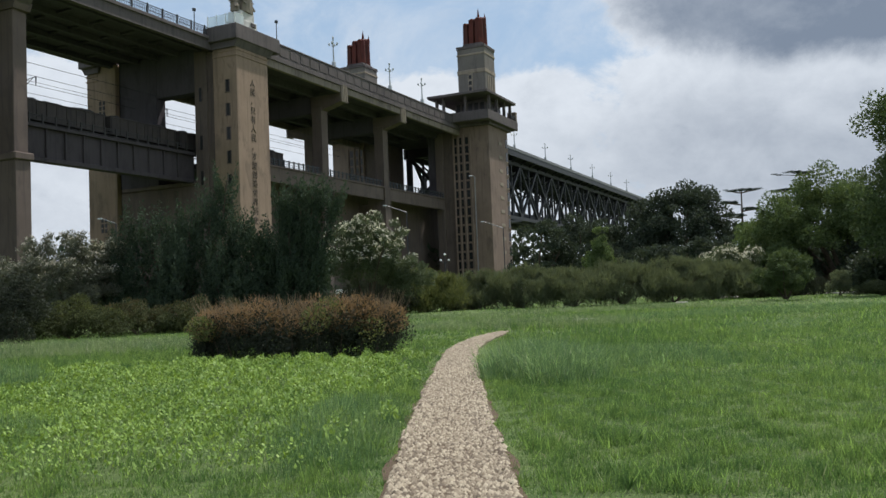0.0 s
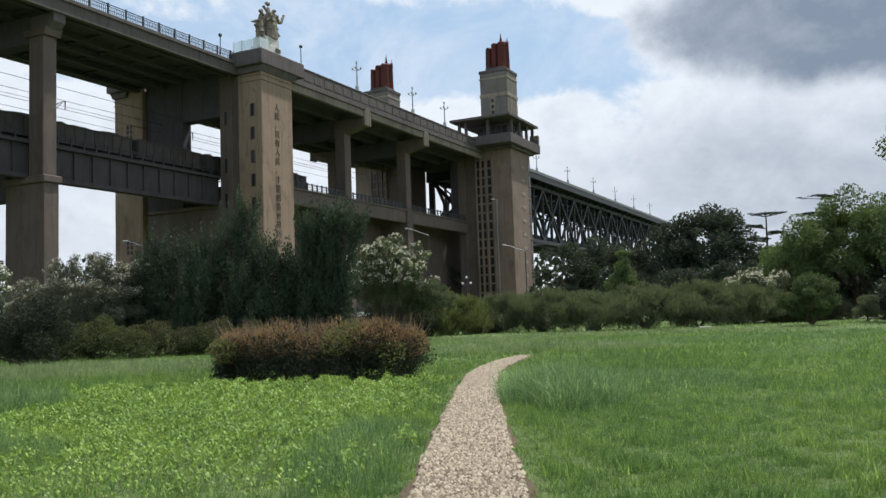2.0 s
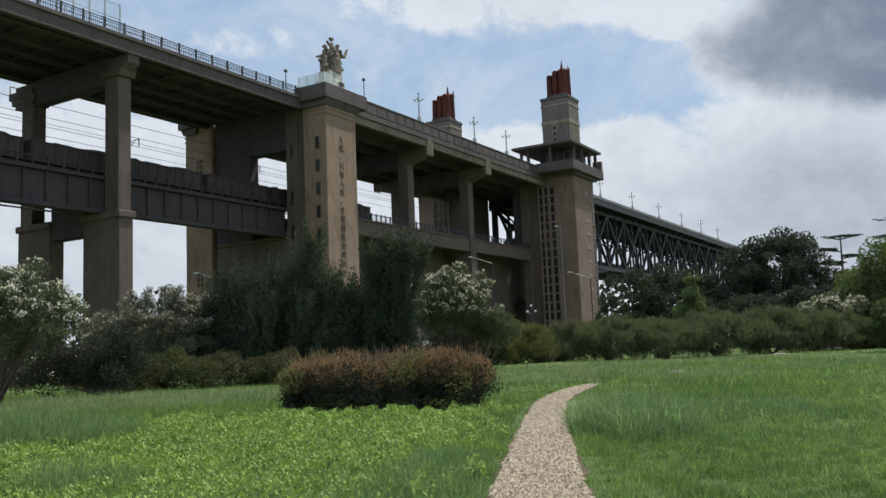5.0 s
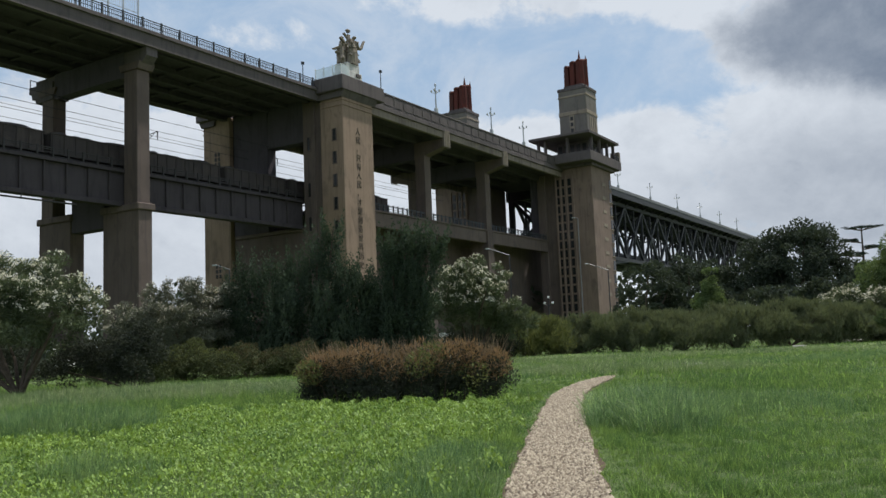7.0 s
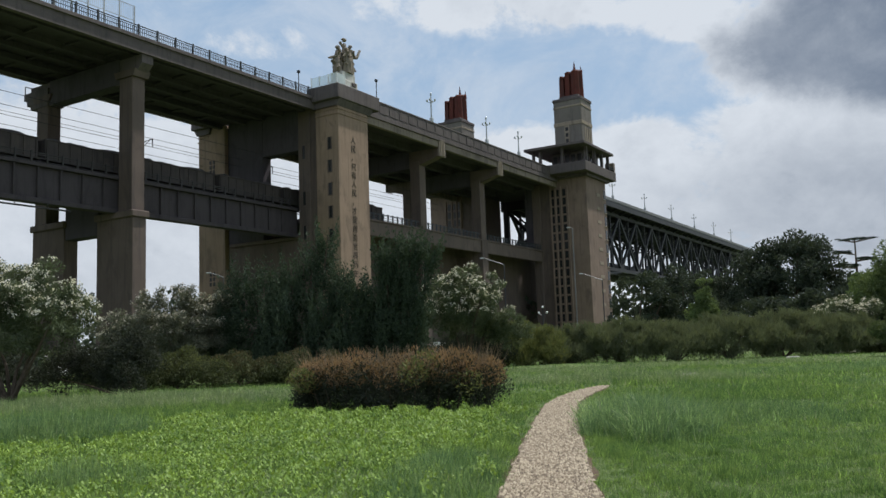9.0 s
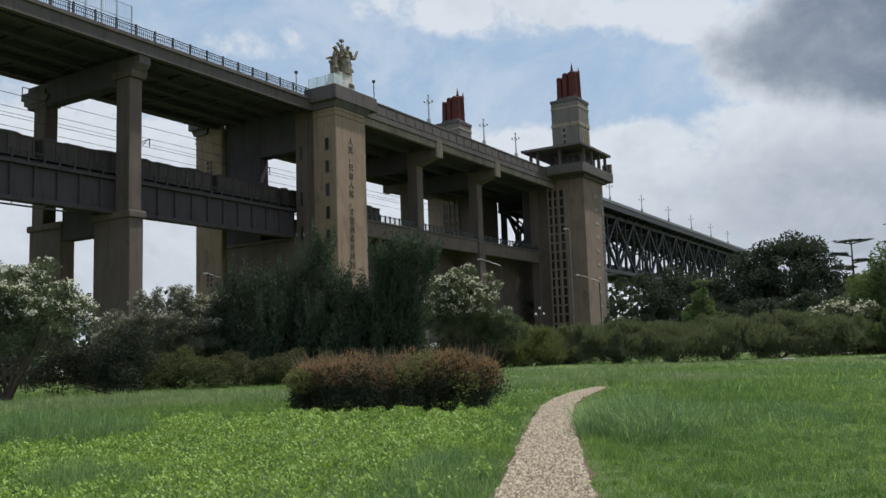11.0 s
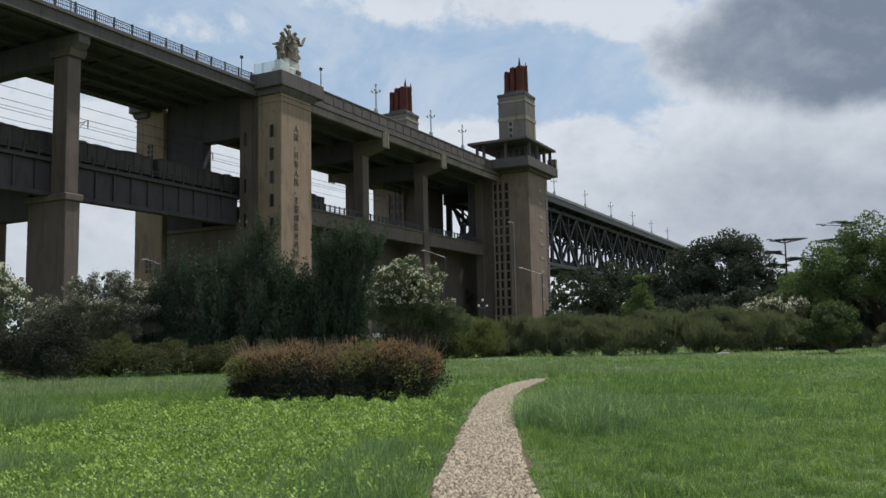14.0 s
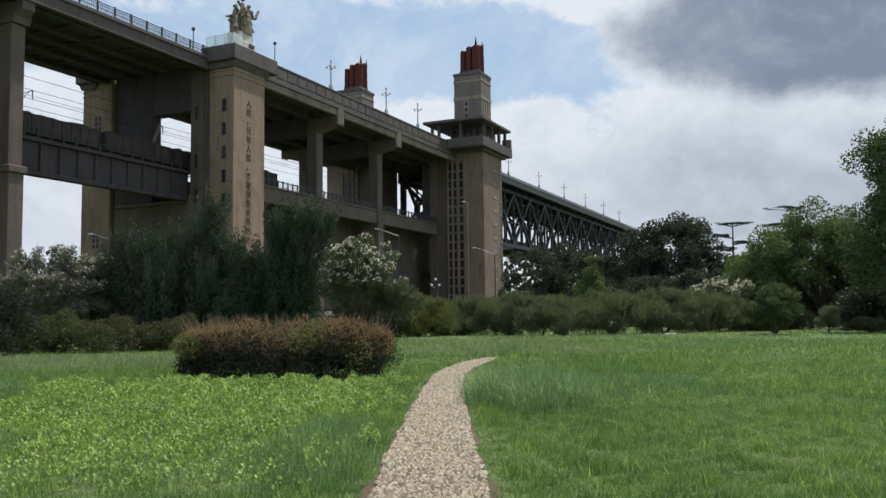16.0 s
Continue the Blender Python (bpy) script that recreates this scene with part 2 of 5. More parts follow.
def bent(u, label):
    """A two-storey portal of the approach: deep lower piers, slender upper columns and a cross beam with brackets."""
    t = thing("viaduct_bent", at(u, 0), label, "bridge pier", "bents of the approach viaduct")
    for near in (True, False):
        y = (lambda a: a) if near else (lambda a: FAR - a)
        bm = block(B(), -1.05, 1.05, y(1.7), y(8.7), -0.3, 19.2, 0.06)
        pier = part("lower_pier", bm, PIER, t)
        part("pier_cap", block(B(), -1.35, 1.35, y(1.4), y(9.0), 19.2, 20.1, 0.12), PIER, pier)
        col = part("column", block(B(), -0.98, 0.98, y(2.0), y(4.6), 20.1, 37.4, 0.08), PIER, t)
        part("capital", prism(B(), [(y(1.6), 37.4), (y(5.0), 37.4), (y(5.4), 38.3), (y(1.2), 38.3)], "x", -1.2, 1.2), PIER, col)
        part("bracket", prism(B(), [(y(0.3), 40.0), (y(0.3), 38.9), (y(2.4), 37.2), (y(5.4), 36.6), (y(5.4), 40.0)], "x", -0.85, 0.85), DECK, t)
    for v1, z0, z1 in ((25.3, 38.3, 39.3), (24.6, 37.4, 38.3), (23.7, 36.7, 37.4)):
        part("stepped_bracket", block(B(), -1.1, 1.1, FAR - 4.6, v1, z0, z1, 0.05), DECK, t)
    for x in (-1.0, 0.0, 1.0):
        part("bracket_post", block(B(), x - 0.05, x + 0.05, 25.1, 25.2, 39.3, 40.5), RAIL, t)
    part("bracket_rail", block(B(), -1.05, 1.05, 25.1, 25.2, 40.4, 40.5), RAIL, t)
    part("cross_beam", block(B(), -0.9, 0.9, 4.7, FAR - 4.7, 36.8, 40.2, 0.06), SHADED, t)
    part("lower_cross_beam", block(B(), -0.9, 0.9, 8.7, FAR - 8.7, 17.5, 22.9, 0.06), SHADED, t)
    return t


def railing(parent, u0, u1, v, z, step, high, bars, mat=None):
    mat = mat or RAIL
    r = part("railing", block(B(), u0, u1, v - 0.06, v + 0.06, z + high - 0.12, z + high, 0.02), mat, parent)
    for h in bars:
        part("bar", block(B(), u0, u1, v - 0.03, v + 0.03, z + high * h - 0.04, z + high * h + 0.04), mat, r)
    post = None
    for i in range(int((u1 - u0) / step) + 1):
        x = u0 + i * step
        if post is None:
            post = part("post", block(B(), -0.11, 0.11, -0.11, 0.11, 0, high + 0.12, 0.02), mat, r)
            me = post.data
        else:
            post = new("post", me)
            post.parent = r
        post.location = (x, v, z)
    return r


LAMPS = [239.7 + 29.4 * i for i in range(6)]


def viaduct():
    """The approach: road deck above, rail deck between the columns."""
    t = thing("approach_viaduct", at(40, 0), "weathered concrete approach viaduct with road deck over railway deck", "bridge", kind="")
    a, b = -75.0, 63.0
    part("road_slab", block(B(), a, b, 0.35, FAR - 0.35, 41.2, 41.9), SHADED, t)
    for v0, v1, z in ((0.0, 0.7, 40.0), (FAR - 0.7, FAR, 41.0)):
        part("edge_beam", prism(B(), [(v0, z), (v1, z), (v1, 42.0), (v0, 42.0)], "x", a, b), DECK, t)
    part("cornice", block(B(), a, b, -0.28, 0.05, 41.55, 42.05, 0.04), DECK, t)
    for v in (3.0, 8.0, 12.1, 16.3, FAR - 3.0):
        part("girder", block(B(), a, b, v - 0.45, v + 0.45, 40.45, 41.25), SHADED, t)
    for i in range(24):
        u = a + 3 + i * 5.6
        part("cross_girder", block(B(), u - 0.2, u + 0.2, 0.6, FAR - 0.6, 40.85, 41.25), SHADED, t)
    railing(t, a, b, 0.15, 42.0, 2.95, 1.5, (0.12, 0.45, 0.78))
    railing(t, a, b, FAR - 0.15, 42.0, 2.95, 1.5, (0.12, 0.45, 0.78))
    bm = B()
    for i in range(int((b - a) / 0.3)):
        block(bm, a + i * 0.3, a + i * 0.3 + 0.05, 0.12, 0.18, 42.15, 43.2)
    tagged(part("baluster", bm, RAIL, t), kind="stuff")
    # rail deck
    for v0, v1, name in ((4.9, 5.5, "rail_girder"), (FAR - 5.5, FAR - 4.9, "rail_girder")):
        g = part(name, block(B(), a, b, v0, v1, 20.4 if v0 < 10 else 23.2, 24.2), GIRDER, t)
        part("flange", block(B(), a, b, v0 - 0.35, v1 + 0.35, 19.9 if v0 < 10 else 22.9, 20.5 if v0 < 10 else 23.3, 0.05), GIRDER, g)
        part("flange", block(B(), a, b, v0 - 0.5, v1 + 0.5, 24.2, 24.65, 0.05), GIRDER, g)
        me = None
        for i in range(46 if v0 < 10 else 0):
            u = a + 1.5 + i * 2.95
            if me is None:
                rib = part("stiffener", block(B(), -0.12, 0.12, -0.3, 0.0, 20.5, 24.2), GIRDER, g)
                me = rib.data
            else:
                rib = new("stiffener", me)
                rib.parent = g
            rib.location = (u, v0, 0) if v0 < 10 else (u, v1 + 0.3, 0)
    part("rail_slab", block(B(), a, b, 4.6, FAR - 4.6, 24.2, 24.6), SHADED, t)
    railing(t, a, b, 4.6, 24.6, 2.0, 1.25, (0.15, 0.5, 0.78), RAIL_DARK)
    railing(t, a, b, FAR - 4.6, 24.6, 2.0, 1.25, (0.15, 0.5, 0.78), RAIL_DARK)
    # service pipe slung under the girder, cable trays along its web
    pipe = part("service_pipe", tube(B(), (a, 4.5, 19.35), (22.0, 4.5, 19.35), 0.11, None, 8), RAIL_DARK, t)
    for i in range(24):
        part("hanger", block(B(), a + 2 + i * 4.0, a + 2.08 + i * 4.0, 4.45, 4.55, 19.4, 20.0), RAIL_DARK, pipe)


bent(69.8, "weathered concrete two-storey viaduct bent with slender upper columns")
bent(36.8, "weathered concrete viaduct bent under the road deck")
bent(3.8, "weathered concrete viaduct bent under the road deck")
viaduct()


def window_col(parent, u, v, zs, wide, high, side):
    """Dark recessed windows with a frame, one over the other, on a face across x (side 'x') or across y."""
    for z in zs:
        if side == "x":
            wnd = part("window", block(B(), u - 0.02, u + 0.3, v - wide / 2, v + wide / 2, z - high / 2, z + high / 2), VOID, parent)
            fr = B()
            for y in (v - wide / 2, v + wide / 2):
                block(fr, u - 0.09, u + 0.1, y - 0.07, y + 0.07, z - high / 2, z + high / 2)
            block(fr, u - 0.12, u + 0.1, v - wide / 2 - 0.1, v + wide / 2 + 0.1, z - high / 2 - 0.12, z - high / 2)
        else:
            wnd = part("window", block(B(), u - wide / 2, u + wide / 2, v - 0.02, v + 0.3, z - high / 2, z + high / 2), VOID, parent)
            fr = B()
            for x in (u - wide / 2, u + wide / 2):
                block(fr, x - 0.07, x + 0.07, v - 0.09, v + 0.1, z - high / 2, z + high / 2)
            block(fr, u - wide / 2 - 0.1, u + wide / 2 + 0.1, v - 0.12, v + 0.1, z - high / 2 - 0.12, z - high / 2)
        part("window_frame", fr, PIER, wnd)


def glyph(ch, size):
    c = bpy.data.curves.new("character", "FONT")
    c.body, c.size, c.extrude, c.align_x, c.align_y, c.resolution_u = ch, size, 0.03, "CENTER", "CENTER", 2
    ob = new("character", c)
    bpy.context.view_layer.update()
    me = bpy.data.meshes.new_from_object(ob.evaluated_get(bpy.context.evaluated_depsgraph_get()))
    bpy.data.objects.remove(ob)
    me.materials.clear()
    me.materials.append(INK)
    return me


def small_tower(far):
    """A bay that stands out from the abutment, with a heavy cap and a platform."""
    t = thing("stair_tower", at(106.1, 0), "beige rendered small bridgehead tower with a dark vertical inscription" if not far else "beige rendered small bridgehead tower on the far side", "tower", "small bridgehead towers")
    s = (lambda v: FAR - v) if far else (lambda v: v)
    front, back = (-2.5, 3.9) if far else (-4.5, 0.05)
    part("body", block(B(), -3.9, 3.9, s(front), s(back), -0.3, 41.0, 0.08), TOWER, t)
    if not far:
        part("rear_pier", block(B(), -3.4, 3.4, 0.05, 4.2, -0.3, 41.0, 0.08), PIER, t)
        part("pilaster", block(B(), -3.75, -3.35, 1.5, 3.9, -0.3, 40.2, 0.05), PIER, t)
    cap = part("cap", block(B(), -4.9, 6.2, s(front - 0.9), s(1.0), 41.0, 43.35, 0.1), DECK, t)
    part("cornice", prism(B(), [(s(front - 0.05), 40.0), (s(0.5), 40.0), (s(0.8), 41.05), (s(front - 0.7), 41.05)], "x", -4.3, 4.6), DECK, cap)
    for z in (39.6, 38.8):
        part("moulding", block(B(), -4.02, 4.02, s(front - 0.12), s(0.02), z - 0.1, z + 0.1, 0.03), TOWER, cap)
    if not far:
        window_col(t, -3.9, -2.75, [8.6 + 3.66 * i for i in range(8)], 0.75, 1.9, "x")
        window_col(t, -3.75, 2.7, [15.0, 20.5, 26.0, 33.5], 0.7, 2.2, "x")
        text = "\u4eba\u6c11\uff0c\u53ea\u6709\u4eba\u6c11\uff0c\u624d\u662f\u521b\u9020\u4e16\u754c\u5386\u53f2"
        for i, ch in enumerate(text):
            ob = new("character", glyph(ch, 1.28))
            ob.parent = t
            ob.matrix_basis = pose(-0.15, -4.53, 34.95 - 1.43 * i, 90, 0, 0)
    else:
        for z in (14.5, 29.3, 34.0):
            for k in (-0.4, 0.4):
                for q in (-0.85, 0.0, 0.85):
                    part("grille", block(B(), -4.0, -3.85, s(0.9 + k) - 0.22, s(0.9 + k) + 0.22, z + q - 0.32, z + q + 0.32, 0.03), VOID, t)
    return t


small_tower(False)
small_tower(True)


def abutment():
    t = thing("abutment", at(106.1, 12), "stained concrete abutment wall joining the small towers under the railway", "bridge abutment")
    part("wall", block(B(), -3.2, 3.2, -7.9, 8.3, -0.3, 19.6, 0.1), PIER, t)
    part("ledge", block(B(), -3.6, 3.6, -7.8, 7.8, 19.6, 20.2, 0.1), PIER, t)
    # added solid slab: the far opening's shade built as a dark wall
    part("portal_infill", block(B(), -3.2, -1.2, 0.2, 8.3, 20.2, 41.2, 0.1), SHADED, t)
    part("lintel", block(B(), -3.2, -1.2, -7.9, 0.2, 34.2, 41.2, 0.1), SHADED, t)


abutment()


def span_bent(u):
    t = thing("span_bent", at(u, 0), "beige concrete bent with cantilever brackets between the bridgeheads", "bridge pier", "bents between the towers")
    for near in (True, False):
        y = (lambda a: a) if near else (lambda a: FAR - a)
        part("lower_pier", block(B(), -1.25, 1.25, y(1.8), y(6.2), -0.3, 24.2, 0.08), PIER, t)
        part("column", block(B(), -1.1, 1.1, y(2.0), y(4.2), 24.2, 37.6, 0.08), PIER, t)
        part("bracket", prism(B(), [(y(-2.3), 39.6), (y(-2.3), 38.1), (y(0.4), 37.3), (y(4.4), 36.2), (y(4.4), 39.6)], "x", -0.95, 0.95), PIER, t)
        part("end_plate", block(B(), -1.15, 1.15, y(-2.75), y(-2.3), 37.9, 41.4, 0.06), FASCIA, t)
        for k in (-0.55, 0.0, 0.55):
            part("rib", block(B(), k - 0.12, k + 0.12, y(-2.85), y(-2.74), 38.1, 41.2), TRIM, t)
    part("cross_beam", block(B(), -0.95, 0.95, 4.4, FAR - 4.4, 36.4, 40.0, 0.08), SHADED, t)
    part("dark_wall", block(B(), -0.5, 0.5, 6.2, FAR - 6.2, -0.3, 21.0, 0.05), PIER, t)


for u in (136.2, 160.0):
    span_bent(u)


def town_span():
    """The deck between the small and the great towers."""
    t = thing("bridgehead_span", at(145, 0), "beige concrete deck between the bridgehead towers with a solid parapet", "bridge")
    a, b = -35.2, 44.8
    part("slab", block(B(), a, b, -2.2, FAR + 2.2, 41.0, 41.8), SHADED, t)
    for s in (-1, 1):
        y = (lambda v: v) if s < 0 else (lambda v: FAR - v)
        part("fascia_beam", block(B(), a, b, y(-2.5), y(-1.8), 39.65, 40.9, 0.04), FASCIA, t)
        part("cornice", block(B(), a, b, y(-2.8), y(-1.8), 40.9, 41.7, 0.05), DECK, t)
        par = part("parapet", block(B(), a, b, y(-2.6), y(-2.3), 41.7, 43.9, 0.03), DECK, t)
        part("coping", block(B(), a, b, y(-2.72), y(-2.2), 43.9, 44.15, 0.03), DECK, par)
        for i in range(26):
            u = a + 1.5 + i * 2.98
            part("panel", block(B(), u - 1.2, u + 1.2, y(-2.68), y(-2.6), 42.1, 43.5, 0.02), DECK, par)
        g = part("rail_beam", block(B(), a, b, y(2.2), y(3.0), 21.6, 24.2, 0.06), PIER, t)
        part("ledge", block(B(), a, b, y(2.0), y(3.2), 24.2, 24.55, 0.04), PIER, g)
        railing(t, a, b, y(2.4), 24.55, 1.5, 1.25, (0.2, 0.5, 0.8))
    part("rail_slab", block(B(), a, b, 3.0, FAR - 3.0, 23.6, 24.4), SHADED, t)
    # added dark block that hides the sky gap by the tower, for the shade there
    part("end_infill", block(B(), b + 0.5, b + 1.3, 4.4, 6.6, 24.4, 40.4, 0.05), SHADED, t)
    part("end_slab", block(B(), b, b + 15.0, 4.5, FAR - 4.5, 40.4, 41.8, 0.05), SHADED, t)
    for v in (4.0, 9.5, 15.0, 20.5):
        part("girder", block(B(), a, b, v - 0.5, v + 0.5, 39.6, 41.1), SHADED, t)
    part("under_wall", block(B(), a + 0.2, b + 25, 9.0, 9.8, -0.3, 23.6), PIER, t)


town_span()


def great_tower(far):
    t = thing("bridgehead_tower", at(196.3, 0), "tall beige bridgehead tower with roofed balcony and stepped top", "tower", "great bridgehead towers")
    s = (lambda v: FAR - v) if far else (lambda v: v)
    part("shaft", block(B(), -6.5, 6.3, s(-10.2), s(-0.4), -0.3, 42.3, 0.12), GREAT, t)
    # darker pier colour on the rear shaft and pilaster paints in the deck's shade
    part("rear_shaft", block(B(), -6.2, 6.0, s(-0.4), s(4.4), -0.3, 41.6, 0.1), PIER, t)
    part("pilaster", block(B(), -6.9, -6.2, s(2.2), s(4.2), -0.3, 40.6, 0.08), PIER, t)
    bal = part("balcony", block(B(), -10.7, 9.6, s(-12.0), s(-2.0), 42.2, 44.5, 0.1), DECK, t)
    part("corbel", block(B(), -7.6, 7.4, s(-11.0), s(-1.0), 41.5, 42.2, 0.1), DECK, bal)
    part("corner_pedestal", block(B(), 8.5, 9.5, s(-11.9), s(-9.6), 44.5, 47.0, 0.05), FASCIA, bal)
    if not far:
        railing(bal, 5.5, 8.5, s(-11.8), 44.5, 1.5, 1.1, (0.5,))
    hall = part("pavilion", block(B(), -4.9, 4.9, s(-9.2), s(-0.9), 44.5, 48.4, 0.06), DECK, t)
    for i in range(5):
        part("window", block(B(), -4.96, -4.8, s(-1.8 - i * 1.6) - 0.5, s(-1.8 - i * 1.6) + 0.5, 45.6, 47.6, 0.03), VOID, hall)
        part("window", block(B(), -4.1 + i * 2.05 - 0.6, -4.1 + i * 2.05 + 0.6, s(-9.26), s(-9.1), 45.6, 47.6, 0.03), VOID, hall)
    for x, v in ((-10.2, 1.6), (-10.2, -0.2), (-8.0, -11.2), (-3.0, -11.2), (2.0, -11.2), (6.3, -11.2), (6.3, -6.0), (-10.2, -6.0)):
        part("post", block(B(), x - 0.32, x + 0.32, s(v) - 0.32, s(v) + 0.32, 44.0, 48.4, 0.04), DECK, t)
    roof = part("roof", block(B(), -12.4, 7.0, s(-12.6), s(3.2), 48.3, 48.9, 0.05), DECK, t)
    bm = B()
    lo = [bm.verts.new(p) for p in ((-12.2, s(-12.4), 48.9), (6.8, s(-12.4), 48.9), (6.8, s(3.0), 48.9), (-12.2, s(3.0), 48.9))]
    hi = [bm.verts.new(p) for p in ((-3.8, s(-9.2), 50.7), (3.8, s(-9.2), 50.7), (3.8, s(-0.8), 50.7), (-3.8, s(-0.8), 50.7))]
    for i in range(4):
        bm.faces.new((lo[i], lo[(i + 1) % 4], hi[(i + 1) % 4], hi[i]))
    bm.faces.new(hi)
    bmesh.ops.recalc_face_normals(bm, faces=bm.faces[:])
    part("roof_slope", bm, DECK, roof)
    top = part("upper_block", block(B(), -3.4, 3.4, s(-8.7), s(-1.3), 50.0, 62.2, 0.2), GREY_BLOCK, t)
    for z0, z1 in ((60.1, 60.6), (55.5, 56.5)):
        part("band", block(B(), -3.5, 3.5, s(-8.8), s(-1.2), z0, z1, 0.08), TRIM, top)
    part("parapet", block(B(), -3.55, 3.55, s(-8.85), s(-1.15), 61.8, 62.6, 0.1), DECK, top)
    strip = part("window_strip", block(B(), -3.52, -3.3, s(-4.7) - 0.65, s(-4.7) + 0.65, 50.6, 55.5, 0.03), TRIM, top)
    for z in (51.6, 53.1, 54.6):
        part("window", block(B(), -3.6, -3.4, s(-4.7) - 0.36, s(-4.7) + 0.36, z - 0.45, z + 0.45), VOID, strip)
    for i in range(4):
        part("slot", block(B(), -1.8 + i * 1.2, -1.2 + i * 1.2, s(-8.82), s(-8.6), 51.0, 55.0, 0.03), TRIM, top)
    # stair windows in tall strips between fins
    for v in (-0.7, -1.95, -3.4, -5.2):
        part("fin", block(B(), -6.85, -6.45, s(v) - 0.17, s(v) + 0.17, 2.0, 39.8, 0.03), GREAT, t)
    for v, k in ((-1.3, 0.30), (-2.65, 0.30), (-4.3, 0.42)):
        for i in range(17):
            part("stair_window", block(B(), -6.58, -6.4, s(v) - k, s(v) + k, 2.5 + i * 2.18, 4.2 + i * 2.18, 0.02), VOID, t)
    if not far:
        for i in range(11):
            part("front_window", block(B(), 4.6, 5.9, -10.27, -10.0, 3.2 + i * 3.4, 5.5 + i * 3.4, 0.03), VOID, t)
            part("sill", block(B(), 4.4, 6.1, -10.36, -10.1, 2.95 + i * 3.4, 3.15 + i * 3.4, 0.02), TRIM, t)
            part("panel", block(B(), -0.2, 2.2, -10.27, -10.1, 3.4 + i * 3.4, 4.2 + i * 3.4, 0.02), TRIM, t)
    flags(196.6, s(-5.0), far)


def flags(u, v, far):
    """Three red banners side by side on a plinth, each a waving slab with a staff."""
    t = thing("banner_group", at(u, v, 62.6), "group of three weathered red banners on top of a tower", "monument", "red banner groups")
    part("plinth", block(B(), -2.4, 2.4, -2.6, 2.6, 0, 0.9, 0.1), DECK, t)
    for k, (y, h, tip) in enumerate(((1.75, 5.0, 8.0), (0.0, 5.9, 11.2), (-1.75, 6.1, 9.6))):
        bm = B()
        n = 13
        for i in range(n):
            x = -2.3 + 4.6 * i / (n - 1)
            wave = 0.30 * math.sin(i * 0.95 + k)
            z = h + 0.7 + 0.35 * math.sin(i * 0.55 + k) + i * 0.11
            for off in (-0.62, 0.62):
                bm.verts.new((x, y + wave + off, 0.9))
                bm.verts.new((x, y + wave + off * 0.8, z))
        bm.verts.ensure_lookup_table()
        vs = bm.verts
        for i in range(n - 1):
            o = i * 4
            for q in ((o, o + 4, o + 5, o + 1), (o + 2, o + 3, o + 7, o + 6), (o + 1, o + 5, o + 7, o + 3)):
                bm.faces.new([vs[j] for j in q])
        bm.faces.new([vs[j] for j in (0, 1, 3, 2)])
        e = (n - 1) * 4
        bm.faces.new([vs[j] for j in (e, e + 2, e + 3, e + 1)])
        bmesh.ops.recalc_face_normals(bm, faces=bm.faces[:])
        flag = part("banner", bm, RED, t)
        part("rolled_top", tube(B(), (-2.5, y, h + 0.75), (2.3, y + 0.1, h + 1.9), 0.42, 0.5, 9), RED, flag)
        part("staff", tube(B(), (2.45, y, 0.9), (2.45, y, tip - 2.2), 0.22, 0.18, 8), RED, flag)
        part("spear_tip", tube(B(), (2.45, y, tip - 2.3), (2.45, y, tip), 0.38, 0.02, 8), RED, flag)


great_tower(False)
great_tower(True)


